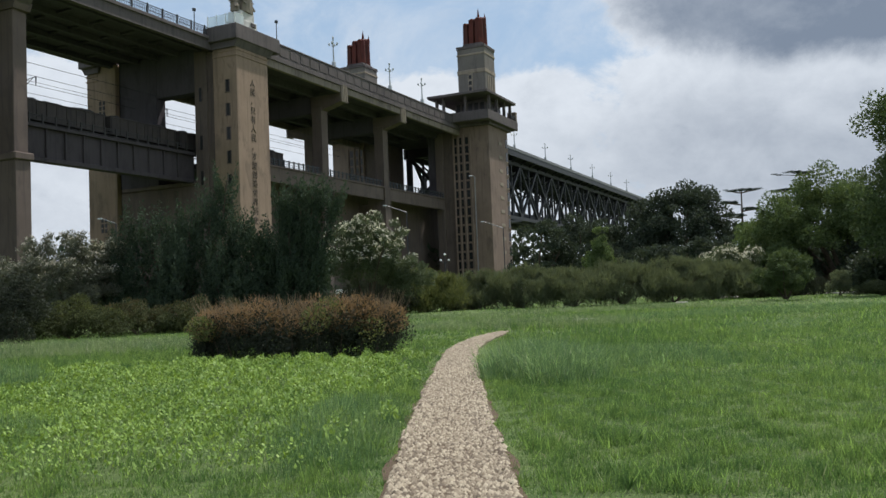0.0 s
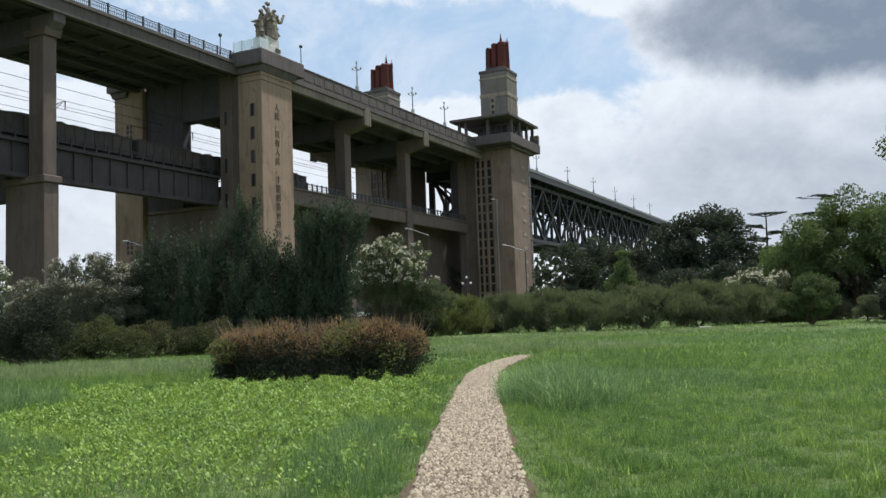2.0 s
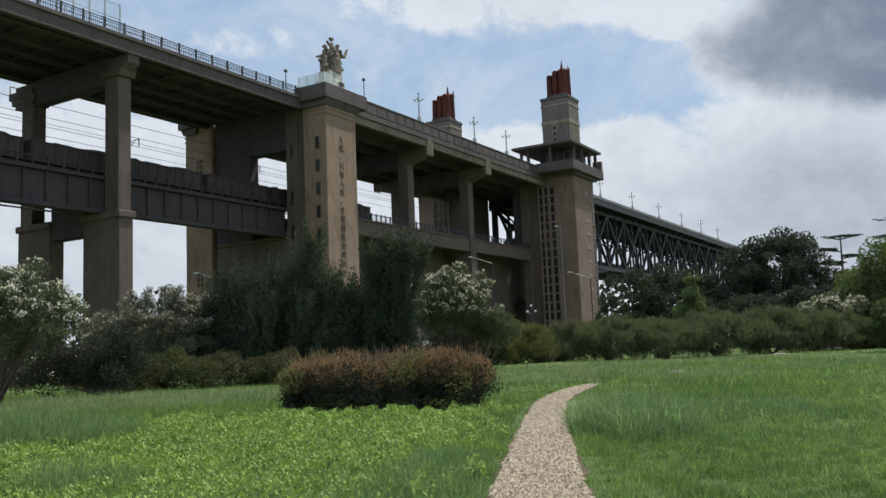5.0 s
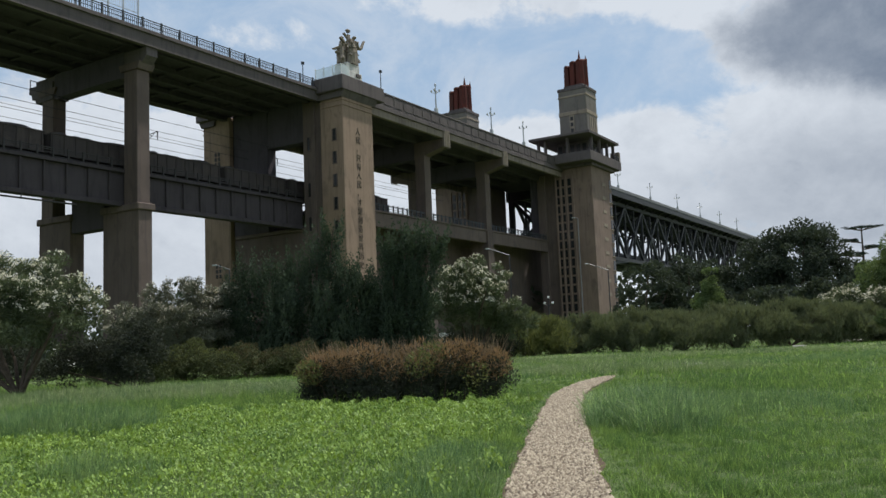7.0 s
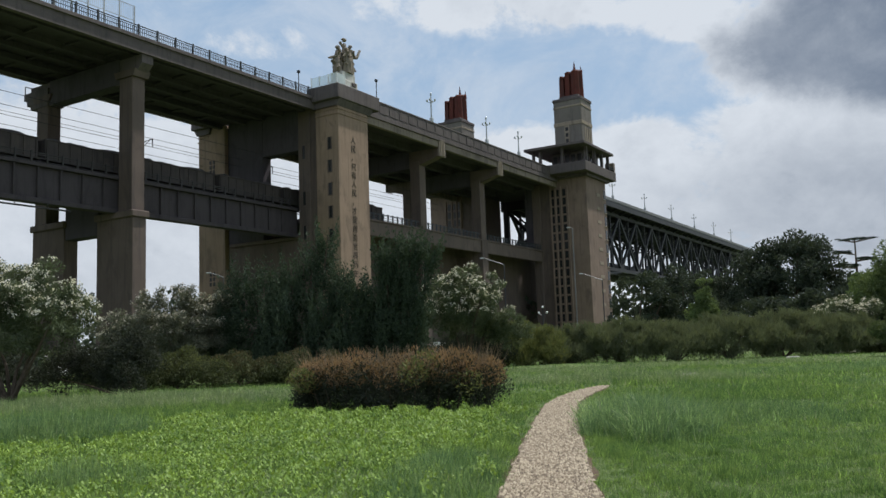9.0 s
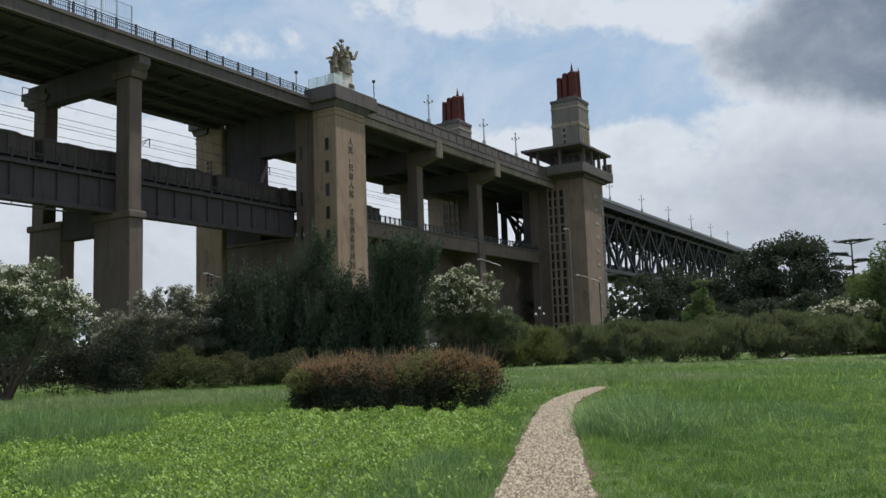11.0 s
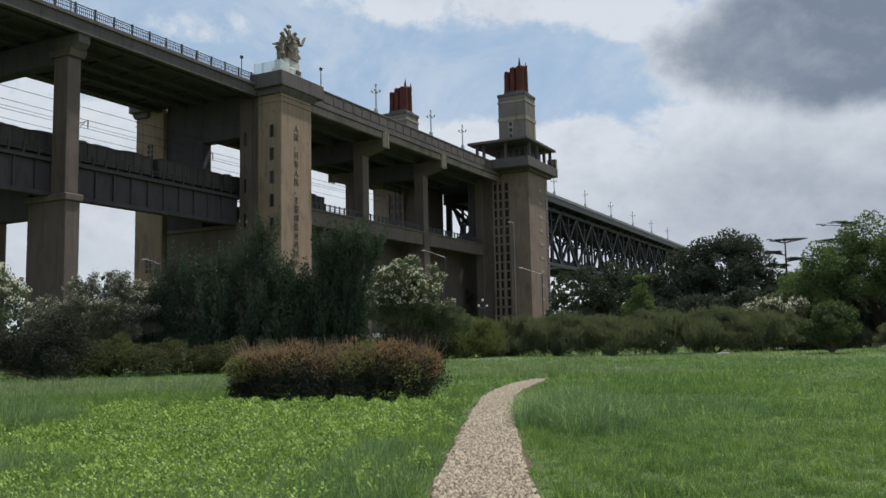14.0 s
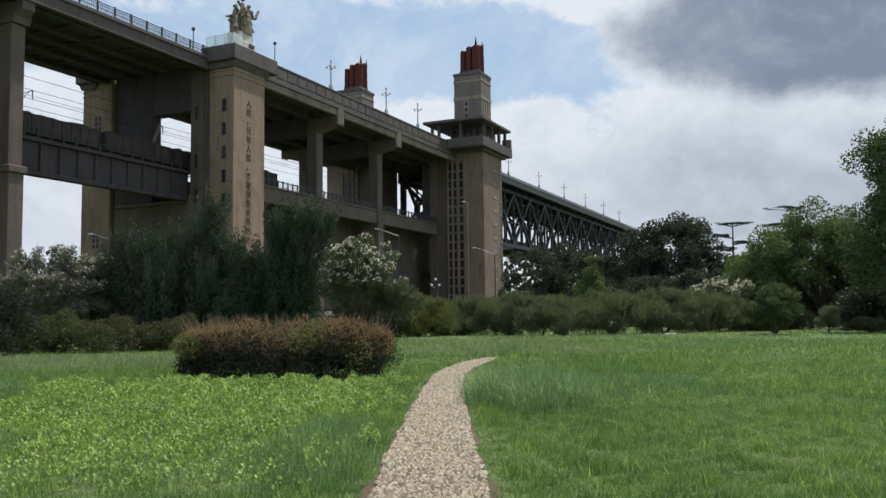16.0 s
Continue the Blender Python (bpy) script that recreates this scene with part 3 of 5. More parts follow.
def statue():
    """The figure group on the small tower, kept as one plain mass of worn stone."""
    p = thing("statue_plinth", at(105.7, -2.9, 43.35), "white painted plinth of a statue on the tower cap", "plinth")
    part("block", block(B(), -2.0, 2.0, -1.5, 1.5, 0, 1.5, 0.1), PALE, p)
    part("upper_step", block(B(), -1.7, 1.7, -1.25, 1.25, 1.5, 2.9, 0.1), PALE, p)
    part("plaque", block(B(), 0.4, 1.5, -1.66, -1.5, 0.7, 1.3, 0.02), DECK, p)
    r = random.Random(4)
    bm = B()
    # one tall mass in the middle, lower ones packed round it, each leaning out a little
    masses = [(0.25, 0.0, 7.6, 0.74), (-1.0, 0.2, 5.5, 0.80), (1.15, -0.3, 5.3, 0.80), (-0.4, -0.9, 4.9, 0.78), (0.7, 0.8, 5.0, 0.78), (-1.9, -0.3, 3.5, 0.66), (1.75, 0.3, 4.0, 0.68), (0.5, -0.8, 5.9, 0.66)]
    for x, y, h, g in masses:
        tube(bm, (x * 0.8, y * 0.8, 0), (x * 0.95, y, h * 0.45), 0.95 * g, 0.78 * g, 12)
        tube(bm, (x * 0.95, y, h * 0.43), (x, y, h * 0.80), 0.80 * g, 0.42 * g, 12)
        bmesh.ops.create_icosphere(bm, subdivisions=2, radius=0.46 * g, matrix=Matrix.Translation((x, y, h * 0.89)) @ Matrix.Diagonal((1, 1, 1.25, 1)))
        for k in range(7):
            a = r.uniform(0, 6.28)
            z = h * r.uniform(0.25, 0.76)
            tube(bm, (x + 0.3 * math.cos(a), y + 0.3 * math.sin(a), z), (x + 0.95 * math.cos(a), y + 0.7 * math.sin(a), z + r.uniform(-0.8, 0.5)), 0.30, 0.16, 6)
    tube(bm, (1.15, -0.3, 3.7), (2.5, -0.4, 4.0), 0.36, 0.28, 8)
    tube(bm, (2.5, -0.4, 4.0), (3.3, -0.4, 5.7), 0.28, 0.2, 8)
    tube(bm, (-1.4, 0.2, 2.9), (-3.0, 0.1, 2.2), 0.32, 0.18, 8)
    tube(bm, (-1.2, -0.6, 3.9), (-2.6, -0.7, 4.2), 0.2, 0.13, 8)
    tube(bm, (0.2, 0, 5.2), (-0.8, 0.1, 6.0), 0.26, 0.18, 8)
    for vv in bm.verts:
        k = noise.noise(vv.co * 2.1) * 0.25
        vv.co += Vector((k, -k, k * 0.6))
    st = part("statue", bm, STATUE, None)
    st.matrix_basis = at(106.0, -2.9, 46.25) @ Matrix.Diagonal((1.16, 1.1, 0.88, 1.0))
    tagged(st, "worn light stone statue group on a white plinth", "statue")
    f = thing("platform_fence", at(102.4, -2.4, 43.35), "low pale glazed fence on the tower platform", "fence")
    for x0, x1, y0, y1 in ((-0.9, -0.86, -2.6, 2.6), (-0.9, 1.2, -2.64, -2.6)):
        part("panel", block(B(), x0, x1, y0, y1, 0.05, 1.7), PANE, f)
    for x, y in ((-0.9, -2.6), (-0.9, -0.9), (-0.9, 0.9), (-0.9, 2.6)):
        part("post", block(B(), x - 0.05, x + 0.05, y - 0.05, y + 0.05, 0, 1.8), WHITE, f)


statue()


def street_lamp(u, v, z, high, label):
    t = thing("street_lamp", at(u, v, z), label, "street lamp", "lamps along the bridge")
    part("base", block(B(), -0.3, 0.3, -0.3, 0.3, 0, 0.9, 0.05), POLE, t)
    part("pole", tube(B(), (0, 0, 0.8), (0, 0, high), 0.16, 0.1, 8), POLE, t)
    for i in range(4):
        a = i * math.pi / 2 + 0.3
        d = Vector((math.cos(a), math.sin(a), 0))
        arm = part("arm", tube(B(), (0, 0, high - 1.4), Vector((0, 0, high - 1.15)) + d * 0.75, 0.06, 0.05, 5), POLE, t)
        g = B()
        bmesh.ops.create_icosphere(g, subdivisions=2, radius=0.22, matrix=Matrix.Translation(Vector((0, 0, high - 0.9)) + d * 0.78) @ Matrix.Diagonal((0.85, 0.85, 1.25, 1)))
        part("globe", g, GLOBE, arm, smooth=True)
    g = B()
    bmesh.ops.create_icosphere(g, subdivisions=2, radius=0.24, matrix=Matrix.Translation((0, 0, high + 0.25)) @ Matrix.Diagonal((0.8, 0.8, 1.4, 1)))
    part("globe", g, GLOBE, t, smooth=True)
    return t


lamp = street_lamp(133.1, -2.45, 44.1, 5.2, "pale five-globe street lamp on the concrete parapet")
for u in (154.8, 169.8):
    copy_thing(lamp, at(u, -2.45, 44.1))
lamp2 = street_lamp(LAMPS[0], 1.5, 44.0, 5.0, "pale multi-globe street lamp on the truss bridge deck")
for u in LAMPS[1:]:
    copy_thing(lamp2, at(u, 1.5, 44.0))
for i in range(6):
    copy_thing(lamp2, at(LAMPS[0] - 9 + 30.6 * i, FAR - 1.5, 44.0))


def pole_light(u, v, z, high):
    t = thing("pole_light", at(u, v, z), "thin dark pole with a small lamp on the bridge edge", "lamp", "small pole lamps")
    part("pole", tube(B(), (0, 0, 0), (0, 0, high), 0.09, 0.07, 6), RAIL, t)
    part("head", block(B(), -0.22, 0.22, -0.22, 0.22, high - 0.1, high + 0.35, 0.06), RAIL, t)


pole_light(112.0, -5.0, 43.35, 2.9)
pole_light(98.5, 0.2, 42.0, 3.3)


def truss_bridge():
    t = thing("truss_bridge", at(203, 0), "long grey steel truss bridge carrying road over rail", "bridge")
    a, n, step = 2.0, 30, 8.0
    b = a + n * step
    road = part("road_deck", block(B(), a, b, 1.6, FAR - 1.6, 42.2, 42.9, 0.05), STEEL, t)
    part("edge_girder", block(B(), a, b, 1.5, 1.9, 41.3, 43.1, 0.05), STEEL, road)
    for v in (8.0, 12.1, 16.3, 20.9):
        part("stringer", block(B(), a, b, v - 0.3, v + 0.3, 38.0, 42.2), STEEL, road)
    part("parapet", block(B(), a, b, 1.4, 1.6, 43.1, 44.0, 0.04), POST_GREY, road)
    part("parapet", block(B(), a, b, FAR - 1.6, FAR - 1.4, 43.1, 44.0, 0.04), POLE, road)
    for v in (5.0, FAR - 5.0):
        top = part("top_chord", block(B(), a, b, v - 0.5, v + 0.5, 39.8, 40.9), STEEL, t)
        bot = part("bottom_chord", block(B(), a, b, v - 0.5, v + 0.5, 22.8, 23.9), STEEL, t)
        for i in range(n + 1):
            x = a + i * step
            part("vertical", beam(B(), (x, v, 23.5), (x, v, 40.0), 0.5, 0.6), STEEL, t)
            part("floor_bracket", beam(B(), (x, v, 40.6), (x, 1.8 if v < 12 else FAR - 1.8, 42.0), 0.4, 0.7), STEEL, t)
            if i < n:
                m = 31.7
                if i % 2 == 0:
                    ends = ((x, 23.6, x + step, m), (x, 40.1, x + step, m))
                else:
                    ends = ((x, m, x + step, 23.6), (x, m, x + step, 40.1))
                for x0, z0, x1, z1 in ends:
                    part("diagonal", beam(B(), (x0, v, z0), (x1, v, z1), 0.7, 0.75), STEEL, t)
        for i in range(0, n, 2):
            part("gusset", block(B(), a + (i + 1) * step - 0.9, a + (i + 1) * step + 0.9, v - 0.56, v + 0.56, 30.6, 32.8), STEEL, t)
    for i in range(n + 1):
        x = a + i * step
        part("cross_girder", block(B(), x - 0.3, x + 0.3, 5.4, FAR - 5.4, 22.9, 24.4), STEEL, t)
        part("sway_frame", block(B(), x - 0.25, x + 0.25, 5.4, FAR - 5.4, 38.6, 40.4), STEEL, t)
    part("rail_deck", block(B(), a, b, 6.0, FAR - 6.0, 24.0, 24.5), STEEL, t)
    for v in (8.2, 16.0, 20.0):
        part("rail_stringer", block(B(), a, b, v - 0.25, v + 0.25, 22.4, 26.0), STEEL, t)
    for i in range(n):
        x = a + i * step
        for s in (0, 1):
            part("lateral_brace", beam(B(), (x, 5.4 if s else FAR - 5.4, 23.3), (x + step, FAR - 5.4 if s else 5.4, 23.3), 0.4, 0.4), STEEL, t)
            part("sway_brace", beam(B(), (x, 5.4 if s else FAR - 5.4, 38.8), (x, 12.1, 32.5), 0.35, 0.35), STEEL, t)
    # end portal
    part("portal_frame", block(B(), a - 0.4, a + 0.4, 4.6, FAR - 4.6, 38.0, 42.2, 0.05), STEEL, t)
    for x0, x1 in ((4.8, 12.1), (FAR - 4.8, 12.1)):
        part("portal_brace", beam(B(), (a, x0, 38.2), (a, x1, 30.5), 0.8, 0.9), STEEL, t)
        part("portal_brace", beam(B(), (a, x0, 25.0), (a, x1, 30.5), 0.8, 0.9), STEEL, t)
        part("portal_post", block(B(), a - 0.6, a + 0.6, x0 - 0.7, x0 + 0.7, 23.5, 38.2, 0.05), STEEL, t)
    # the arched stiffening chord that dips towards the pier
    for v in (5.0, FAR - 5.0):
        for i in range(6):
            z0, z1 = 17.6 + 5.4 * (i / 6) ** 0.8, 17.6 + 5.4 * ((i + 1) / 6) ** 0.8
            part("arch_chord", beam(B(), (a + i * step, v, z0), (a + (i + 1) * step, v, z1), 0.7, 0.8), STEEL, t)
            part("hanger", beam(B(), (a + (i + 1) * step, v, z1), (a + (i + 1) * step, v, 23.0), 0.4, 0.4), STEEL, t)


truss_bridge()


def wagon():
    """One open goods wagon of the train that stands on the railway deck."""
    t = thing("goods_wagon", at(94.0, 7.6, 24.6), "dark brown open goods wagon with ribbed sides on the rail deck", "train wagon", "wagons of one train")
    L = 6.5
    body = part("body", block(B(), -L, L, -1.45, 1.45, 1.05, 3.35, 0.05), WAGON, t)
    part("top_rim", block(B(), -L - 0.05, L + 0.05, -1.55, 1.55, 3.3, 3.48, 0.03), WAGON, body)
    part("sill_beam", block(B(), -L - 0.2, L + 0.2, -1.5, 1.5, 0.85, 1.1, 0.03), WAGON, body)
    for i in range(9):
        u = -L + 0.25 + i * (2 * L - 0.5) / 8
        for v in (-1.56, 1.45):
            part("rib", block(B(), u - 0.09, u + 0.09, v, v + 0.11, 1.05, 3.35, 0.01), WAGON, body)
    rr = random.Random(5)
    heap = B()
    n = 15
    rows = [[heap.verts.new((-L + 0.1 + (2 * L - 0.2) * i / (n - 1), -1.4 + 0.7 * j, 3.36 + (0 if j in (0, 4) or i in (0, n - 1) else rr.uniform(0.25, 0.6)))) for j in range(5)] for i in range(n)]
    for i in range(n - 1):
        for j in range(4):
            heap.faces.new((rows[i][j], rows[i][j + 1], rows[i + 1][j + 1], rows[i + 1][j]))
    bmesh.ops.recalc_face_normals(heap, faces=heap.faces[:])
    part("load", heap, COAL, t, "dark grey heaped load")
    part("coupler", block(B(), L + 0.1, L + 0.5, -0.15, 0.15, 0.8, 1.0, 0.02), STEEL, t)
    for u in (-4.4, 4.4):
        bg = part("bogie", block(B(), u - 1.2, u + 1.2, -1.1, 1.1, 0.4, 0.8, 0.05), STEEL, t)
        for x in (-0.85, 0.85):
            for v in (-0.85, 0.7):
                part("wheel", tube(B(), (u + x, v, 0.58), (u + x, v + 0.14, 0.58), 0.42, None, 14), STEEL, bg)
    return t


first = wagon()
for i in range(-2, 11):
    if i:
        copy_thing(first, at(94.0 - 13.9 * i, 7.6, 24.6))
for v in (6.9, 8.3, 15.8, 17.2):
    tagged(part("rail", block(B(), -75, 110, -0.04, 0.04, 0, 0.16), STEEL, None), "steel railway rail on the lower deck", "rail", "rails of the railway").matrix_basis = at(75, v, 24.6)


def mast(u):
    t = thing("catenary_mast", at(u, FAR - 4.2, 24.6), "dark steel catenary mast beside the railway", "mast", "catenary masts")
    part("pole", tube(B(), (0, 0, 0), (0, 0, 11.0), 0.14, 0.12, 6), STEEL, t)
    part("cantilever", tube(B(), (0, 0, 9.6), (0, -3.4, 9.9), 0.06, None, 5), STEEL, t)
    part("strut", tube(B(), (0, 0, 8.2), (0, -2.8, 9.8), 0.05, None, 5), STEEL, t)
    part("insulator", tube(B(), (0, -3.4, 9.9), (0, -3.4, 8.6), 0.1, 0.06, 6), STEEL, t)


for u in (84.0, 110.0, 124.0, 58.0):
    mast(u)
for v, z in ((FAR - 7.6, 33.2), (FAR - 7.6, 34.5), (7.6, 33.2), (FAR + 1.5, 36.5), (FAR + 1.5, 34.6)):
    wv = part("overhead_wire", tube(B(), (-75, 0, 0), (90, 0, 0), 0.035, None, 4), STEEL, None)
    wv.matrix_basis = at(75, v, z)
    tagged(wv, "thin dark overhead wire above the railway", "wire", "overhead wires")


def screen(u0, n):
    t = thing("mesh_screen", at(u0, 0.3, 42.0), "pale see-through safety screen above the road railing", "fence")
    for i in range(n + 1):
        part("post", block(B(), i * 2.2 - 0.07, i * 2.2 + 0.07, -0.07, 0.07, 0, 3.9), POLE, t)
    for z in (1.9, 3.8):
        part("bar", block(B(), 0, n * 2.2, -0.03, 0.03, z, z + 0.07), POLE, t)
    bm = B()
    for i in range(n * 8):
        block(bm, i * 0.275, i * 0.275 + 0.025, -0.01, 0.01, 1.9, 3.8)
    tagged(part("mesh", bm, POLE, t), kind="stuff")


screen(54.5, 6)


# ---- ground, path and lawn ----
def lawn_material():
    m, n, b, _ = shader("lawn_turf", 0.9, 0.0, 0.15)
    p = n.add("ShaderNodeTexCoord").outputs["Object"]
    k, g, f = n.noise(p, 0.35, 5.0), n.noise(p, 7.0, 5.0, 0.7), n.noise(p, 34.0, 4.0, 0.75)
    col = n.mix(n.ramp(k, 0.35, 0.7), rgb(0.085, 0.135, 0.045), rgb(0.14, 0.19, 0.065))
    col = n.mix(n.math("MULTIPLY", n.ramp(g, 0.45, 0.7), 0.6), col, rgb(0.045, 0.062, 0.025))
    col = n.mix(n.math("MULTIPLY", n.ramp(f, 0.5, 0.68), 0.7), col, rgb(0.035, 0.05, 0.022))
    col = n.mix(n.math("MULTIPLY", n.ramp(f, 0.46, 0.34), 0.6), col, rgb(0.26, 0.33, 0.11))
    n.put(b.inputs["Base Color"], col)
    bump(n, b, f, 0.9, 0.04)
    return m


def gravel_bed():
    m, n, b, _ = shader("gravel_bed", 0.95, 0.0, 0.1)
    p = n.add("ShaderNodeTexCoord").outputs["Object"]
    k = n.noise(p, 30.0, 4.0)
    n.put(b.inputs["Base Color"], n.mix(k, rgb(0.060, 0.045, 0.032), rgb(0.150, 0.110, 0.076)))
    bump(n, b, k, 0.8, 0.02)
    return m


def pebble_material():
    m, n, b, _ = shader("pebbles", 0.75, 0.0, 0.3)
    rnd = n.add("ShaderNodeNewGeometry").outputs["Random Per Island"]
    ramp = n.add("ShaderNodeValToRGB", {"Fac": rnd})
    e = ramp.color_ramp.elements
    e[0].color, e[1].color = rgb(0.098, 0.074, 0.052), rgb(0.41, 0.352, 0.258)
    e.new(0.35).color = rgb(0.190, 0.150, 0.106)
    e.new(0.7).color = rgb(0.305, 0.256, 0.183)
    n.put(b.inputs["Base Color"], ramp.outputs[0])
    return m


def grass_material(name, a, b2, dry, heads=0.985):
    m, n, b, out = shader(name, 0.5, 0.0, 0.22)
    rnd = n.add("ShaderNodeNewGeometry").outputs["Random Per Island"]
    p = n.add("ShaderNodeTexCoord").outputs["Object"]
    patch = n.noise(p, 0.28, 4.0, 0.6)
    col = n.mix(n.ramp(patch, 0.34, 0.60), rgb(*a), rgb(*b2))
    col = n.mix(n.math("MULTIPLY", rnd, 0.8), col, rgb(*[c * 0.36 for c in a]))
    col = n.mix(n.math("MULTIPLY", n.ramp(rnd, 0.20, 0.08), 0.75), col, rgb(*[min(0.8, c * 1.5) for c in b2]))
    col = n.mix(n.math("MULTIPLY", n.ramp(n.noise(p, 0.9, 3.0), 0.5, 0.72), 0.45), col, rgb(a[0] * 0.55, a[1] * 0.72, a[2] * 1.1))
    col = n.mix(n.ramp(rnd, heads, heads + 0.005), col, rgb(*dry))
    tuft = n.noise(p, 2.6, 4.0, 0.65)
    col = n.mix(n.math("MULTIPLY", n.ramp(tuft, 0.45, 0.62), 0.66), col, rgb(a[0] * 0.42, a[1] * 0.5, a[2] * 0.6))
    blade = n.noise(p, 70.0, 2.0, 0.6)
    col = n.mix(n.math("MULTIPLY", n.ramp(blade, 0.50, 0.66), 0.5), col, rgb(a[0] * 0.30, a[1] * 0.36, a[2] * 0.42))
    col = n.mix(n.math("MULTIPLY", n.ramp(blade, 0.44, 0.30), 0.65), col, rgb(min(0.8, b2[0] * 1.35), min(0.8, b2[1] * 1.25), b2[2] * 1.5))
    n.put(b.inputs["Base Color"], col)
    t = n.add("ShaderNodeBsdfTranslucent", {"Color": col})
    mx = n.add("ShaderNodeMixShader", {0: 0.4})
    n.put(mx.inputs[1], b.outputs[0])
    n.put(mx.inputs[2], t.outputs[0])
    n.put(out.inputs[0], mx.outputs[0])
    return m


rs = np.random.RandomState(7)

# the lawn swells by a few centimetres; one sheet reaches the horizon
def swell(x, y):
    return 0.06 * np.sin(x * 0.31 + 1.0) * np.sin(y * 0.23) * np.clip((np.hypot(x, y) - 4) / 10, 0, 1)


g = np.concatenate([-np.geomspace(2500, 62, 14), np.linspace(-60, 60, 121), np.geomspace(62, 2500, 14)])
gx, gy = np.meshgrid(g, g + 30)
nn = len(g)
idx = np.arange(nn * nn).reshape(nn, nn)
quads = np.stack([idx[:-1, :-1], idx[:-1, 1:], idx[1:, 1:], idx[1:, :-1]], -1).reshape(-1, 4)
near_k = (np.hypot(gx, gy - 30) < 85)
ground = new("ground", data("ground", np.stack([gx, gy, swell(gx, gy) * near_k], -1).reshape(-1, 3), quads, lawn_material(), True))
tagged(ground, "green lawn ground spreading to the horizon", "ground", kind="structure")

PATH_Y = [-6.0, 0.0, 8.6, 13.0, 18.0, 22.5, 25.2, 27.4, 29.2, 30.2]
PATH_X = [-0.25, -0.05, 0.02, 0.10, 0.24, 0.45, 0.82, 1.32, 1.86, 2.20]
PATH_W = [0.55, 0.53, 0.50, 0.465, 0.43, 0.41, 0.41, 0.39, 0.32, 0.12]


def path_x(y):
    return np.interp(y, PATH_Y, PATH_X)


def path_half(y):
    return np.interp(y, PATH_Y, PATH_W)


ys = np.linspace(-6, 30.2, 182)
cols = np.linspace(-1, 1, 7)
edge = 1 + 0.10 * np.sin(ys * 3.1) * np.sin(ys * 1.3 + 1)
px = path_x(ys)[:, None] + (path_half(ys) * edge)[:, None] * cols[None] * 1.10
py = np.repeat(ys[:, None], 7, 1)
pz = swell(px, py) + 0.035 - 0.03 * cols[None] ** 4
ii = np.arange(px.size).reshape(px.shape)
pq = np.stack([ii[:-1, :-1], ii[:-1, 1:], ii[1:, 1:], ii[1:, :-1]], -1).reshape(-1, 4)
path = new("path", data("path", np.stack([px, py, pz], -1).reshape(-1, 3), pq, gravel_bed(), True))
tagged(path, "narrow winding path of pale brown pebbles through the lawn", "path", kind="structure")

# pebbles: low six-sided domes
n_peb = 32000
v = rs.rand(n_peb)
yy = np.where(np.arange(n_peb) < 26000, 4.0 + 26.0 * v ** 1.2, -6.0 + 10.0 * v)
ux = rs.uniform(-1, 1, n_peb)
xx = path_x(yy) + path_half(yy) * np.sign(ux) * np.abs(ux) ** 1.06 * (1.0 + 0.05 * np.sin(yy * 2.3 + ux) * np.sin(yy * 0.9))
rad = rs.uniform(0.014, 0.033, n_peb)
ang = np.arange(6) * np.pi / 3
spin = rs.normal(0, 0.45, n_peb)[:, None]
sq = rs.uniform(0.45, 0.85, n_peb)[:, None]
ex, ey = np.cos(ang)[None] * rad[:, None], np.sin(ang)[None] * rad[:, None] * sq
rx, ry = ex * np.cos(spin) - ey * np.sin(spin), ex * np.sin(spin) + ey * np.cos(spin)
zb = (swell(xx, yy) + 0.03)[:, None]
hh = (rad * rs.uniform(0.6, 1.15, n_peb))[:, None]
lo = np.stack([xx[:, None] + rx, yy[:, None] + ry, zb + 0 * rx], -1)
top = np.stack([xx[:, None], yy[:, None], zb + hh], -1)
pv = np.concatenate([lo, top], 1).reshape(-1, 3)
tri = []
for i in range(6):
    j = (i + 1) % 6
    tri += [(i, j, 6)]
pf = (np.arange(n_peb)[:, None, None] * 7 + np.array(tri)[None]).reshape(-1, 3)
peb = new("pebbles", data("pebbles", pv, pf, pebble_material(), True))
peb.parent = path
tagged(peb, "pale brown rounded pebbles", kind="stuff")


def field(x, y, scale, seed):
    """Soft noise from a few waves, about -1 to 1."""
    r = np.random.RandomState(seed)
    s = 0
    for _ in range(7):
        a, f, p = r.rand() * 6.28, r.uniform(0.6, 1.7) / scale, r.rand() * 6.28
        s = s + np.sin((x * np.cos(a) + y * np.sin(a)) * f * 6.28 + p)
    return s / 3.0


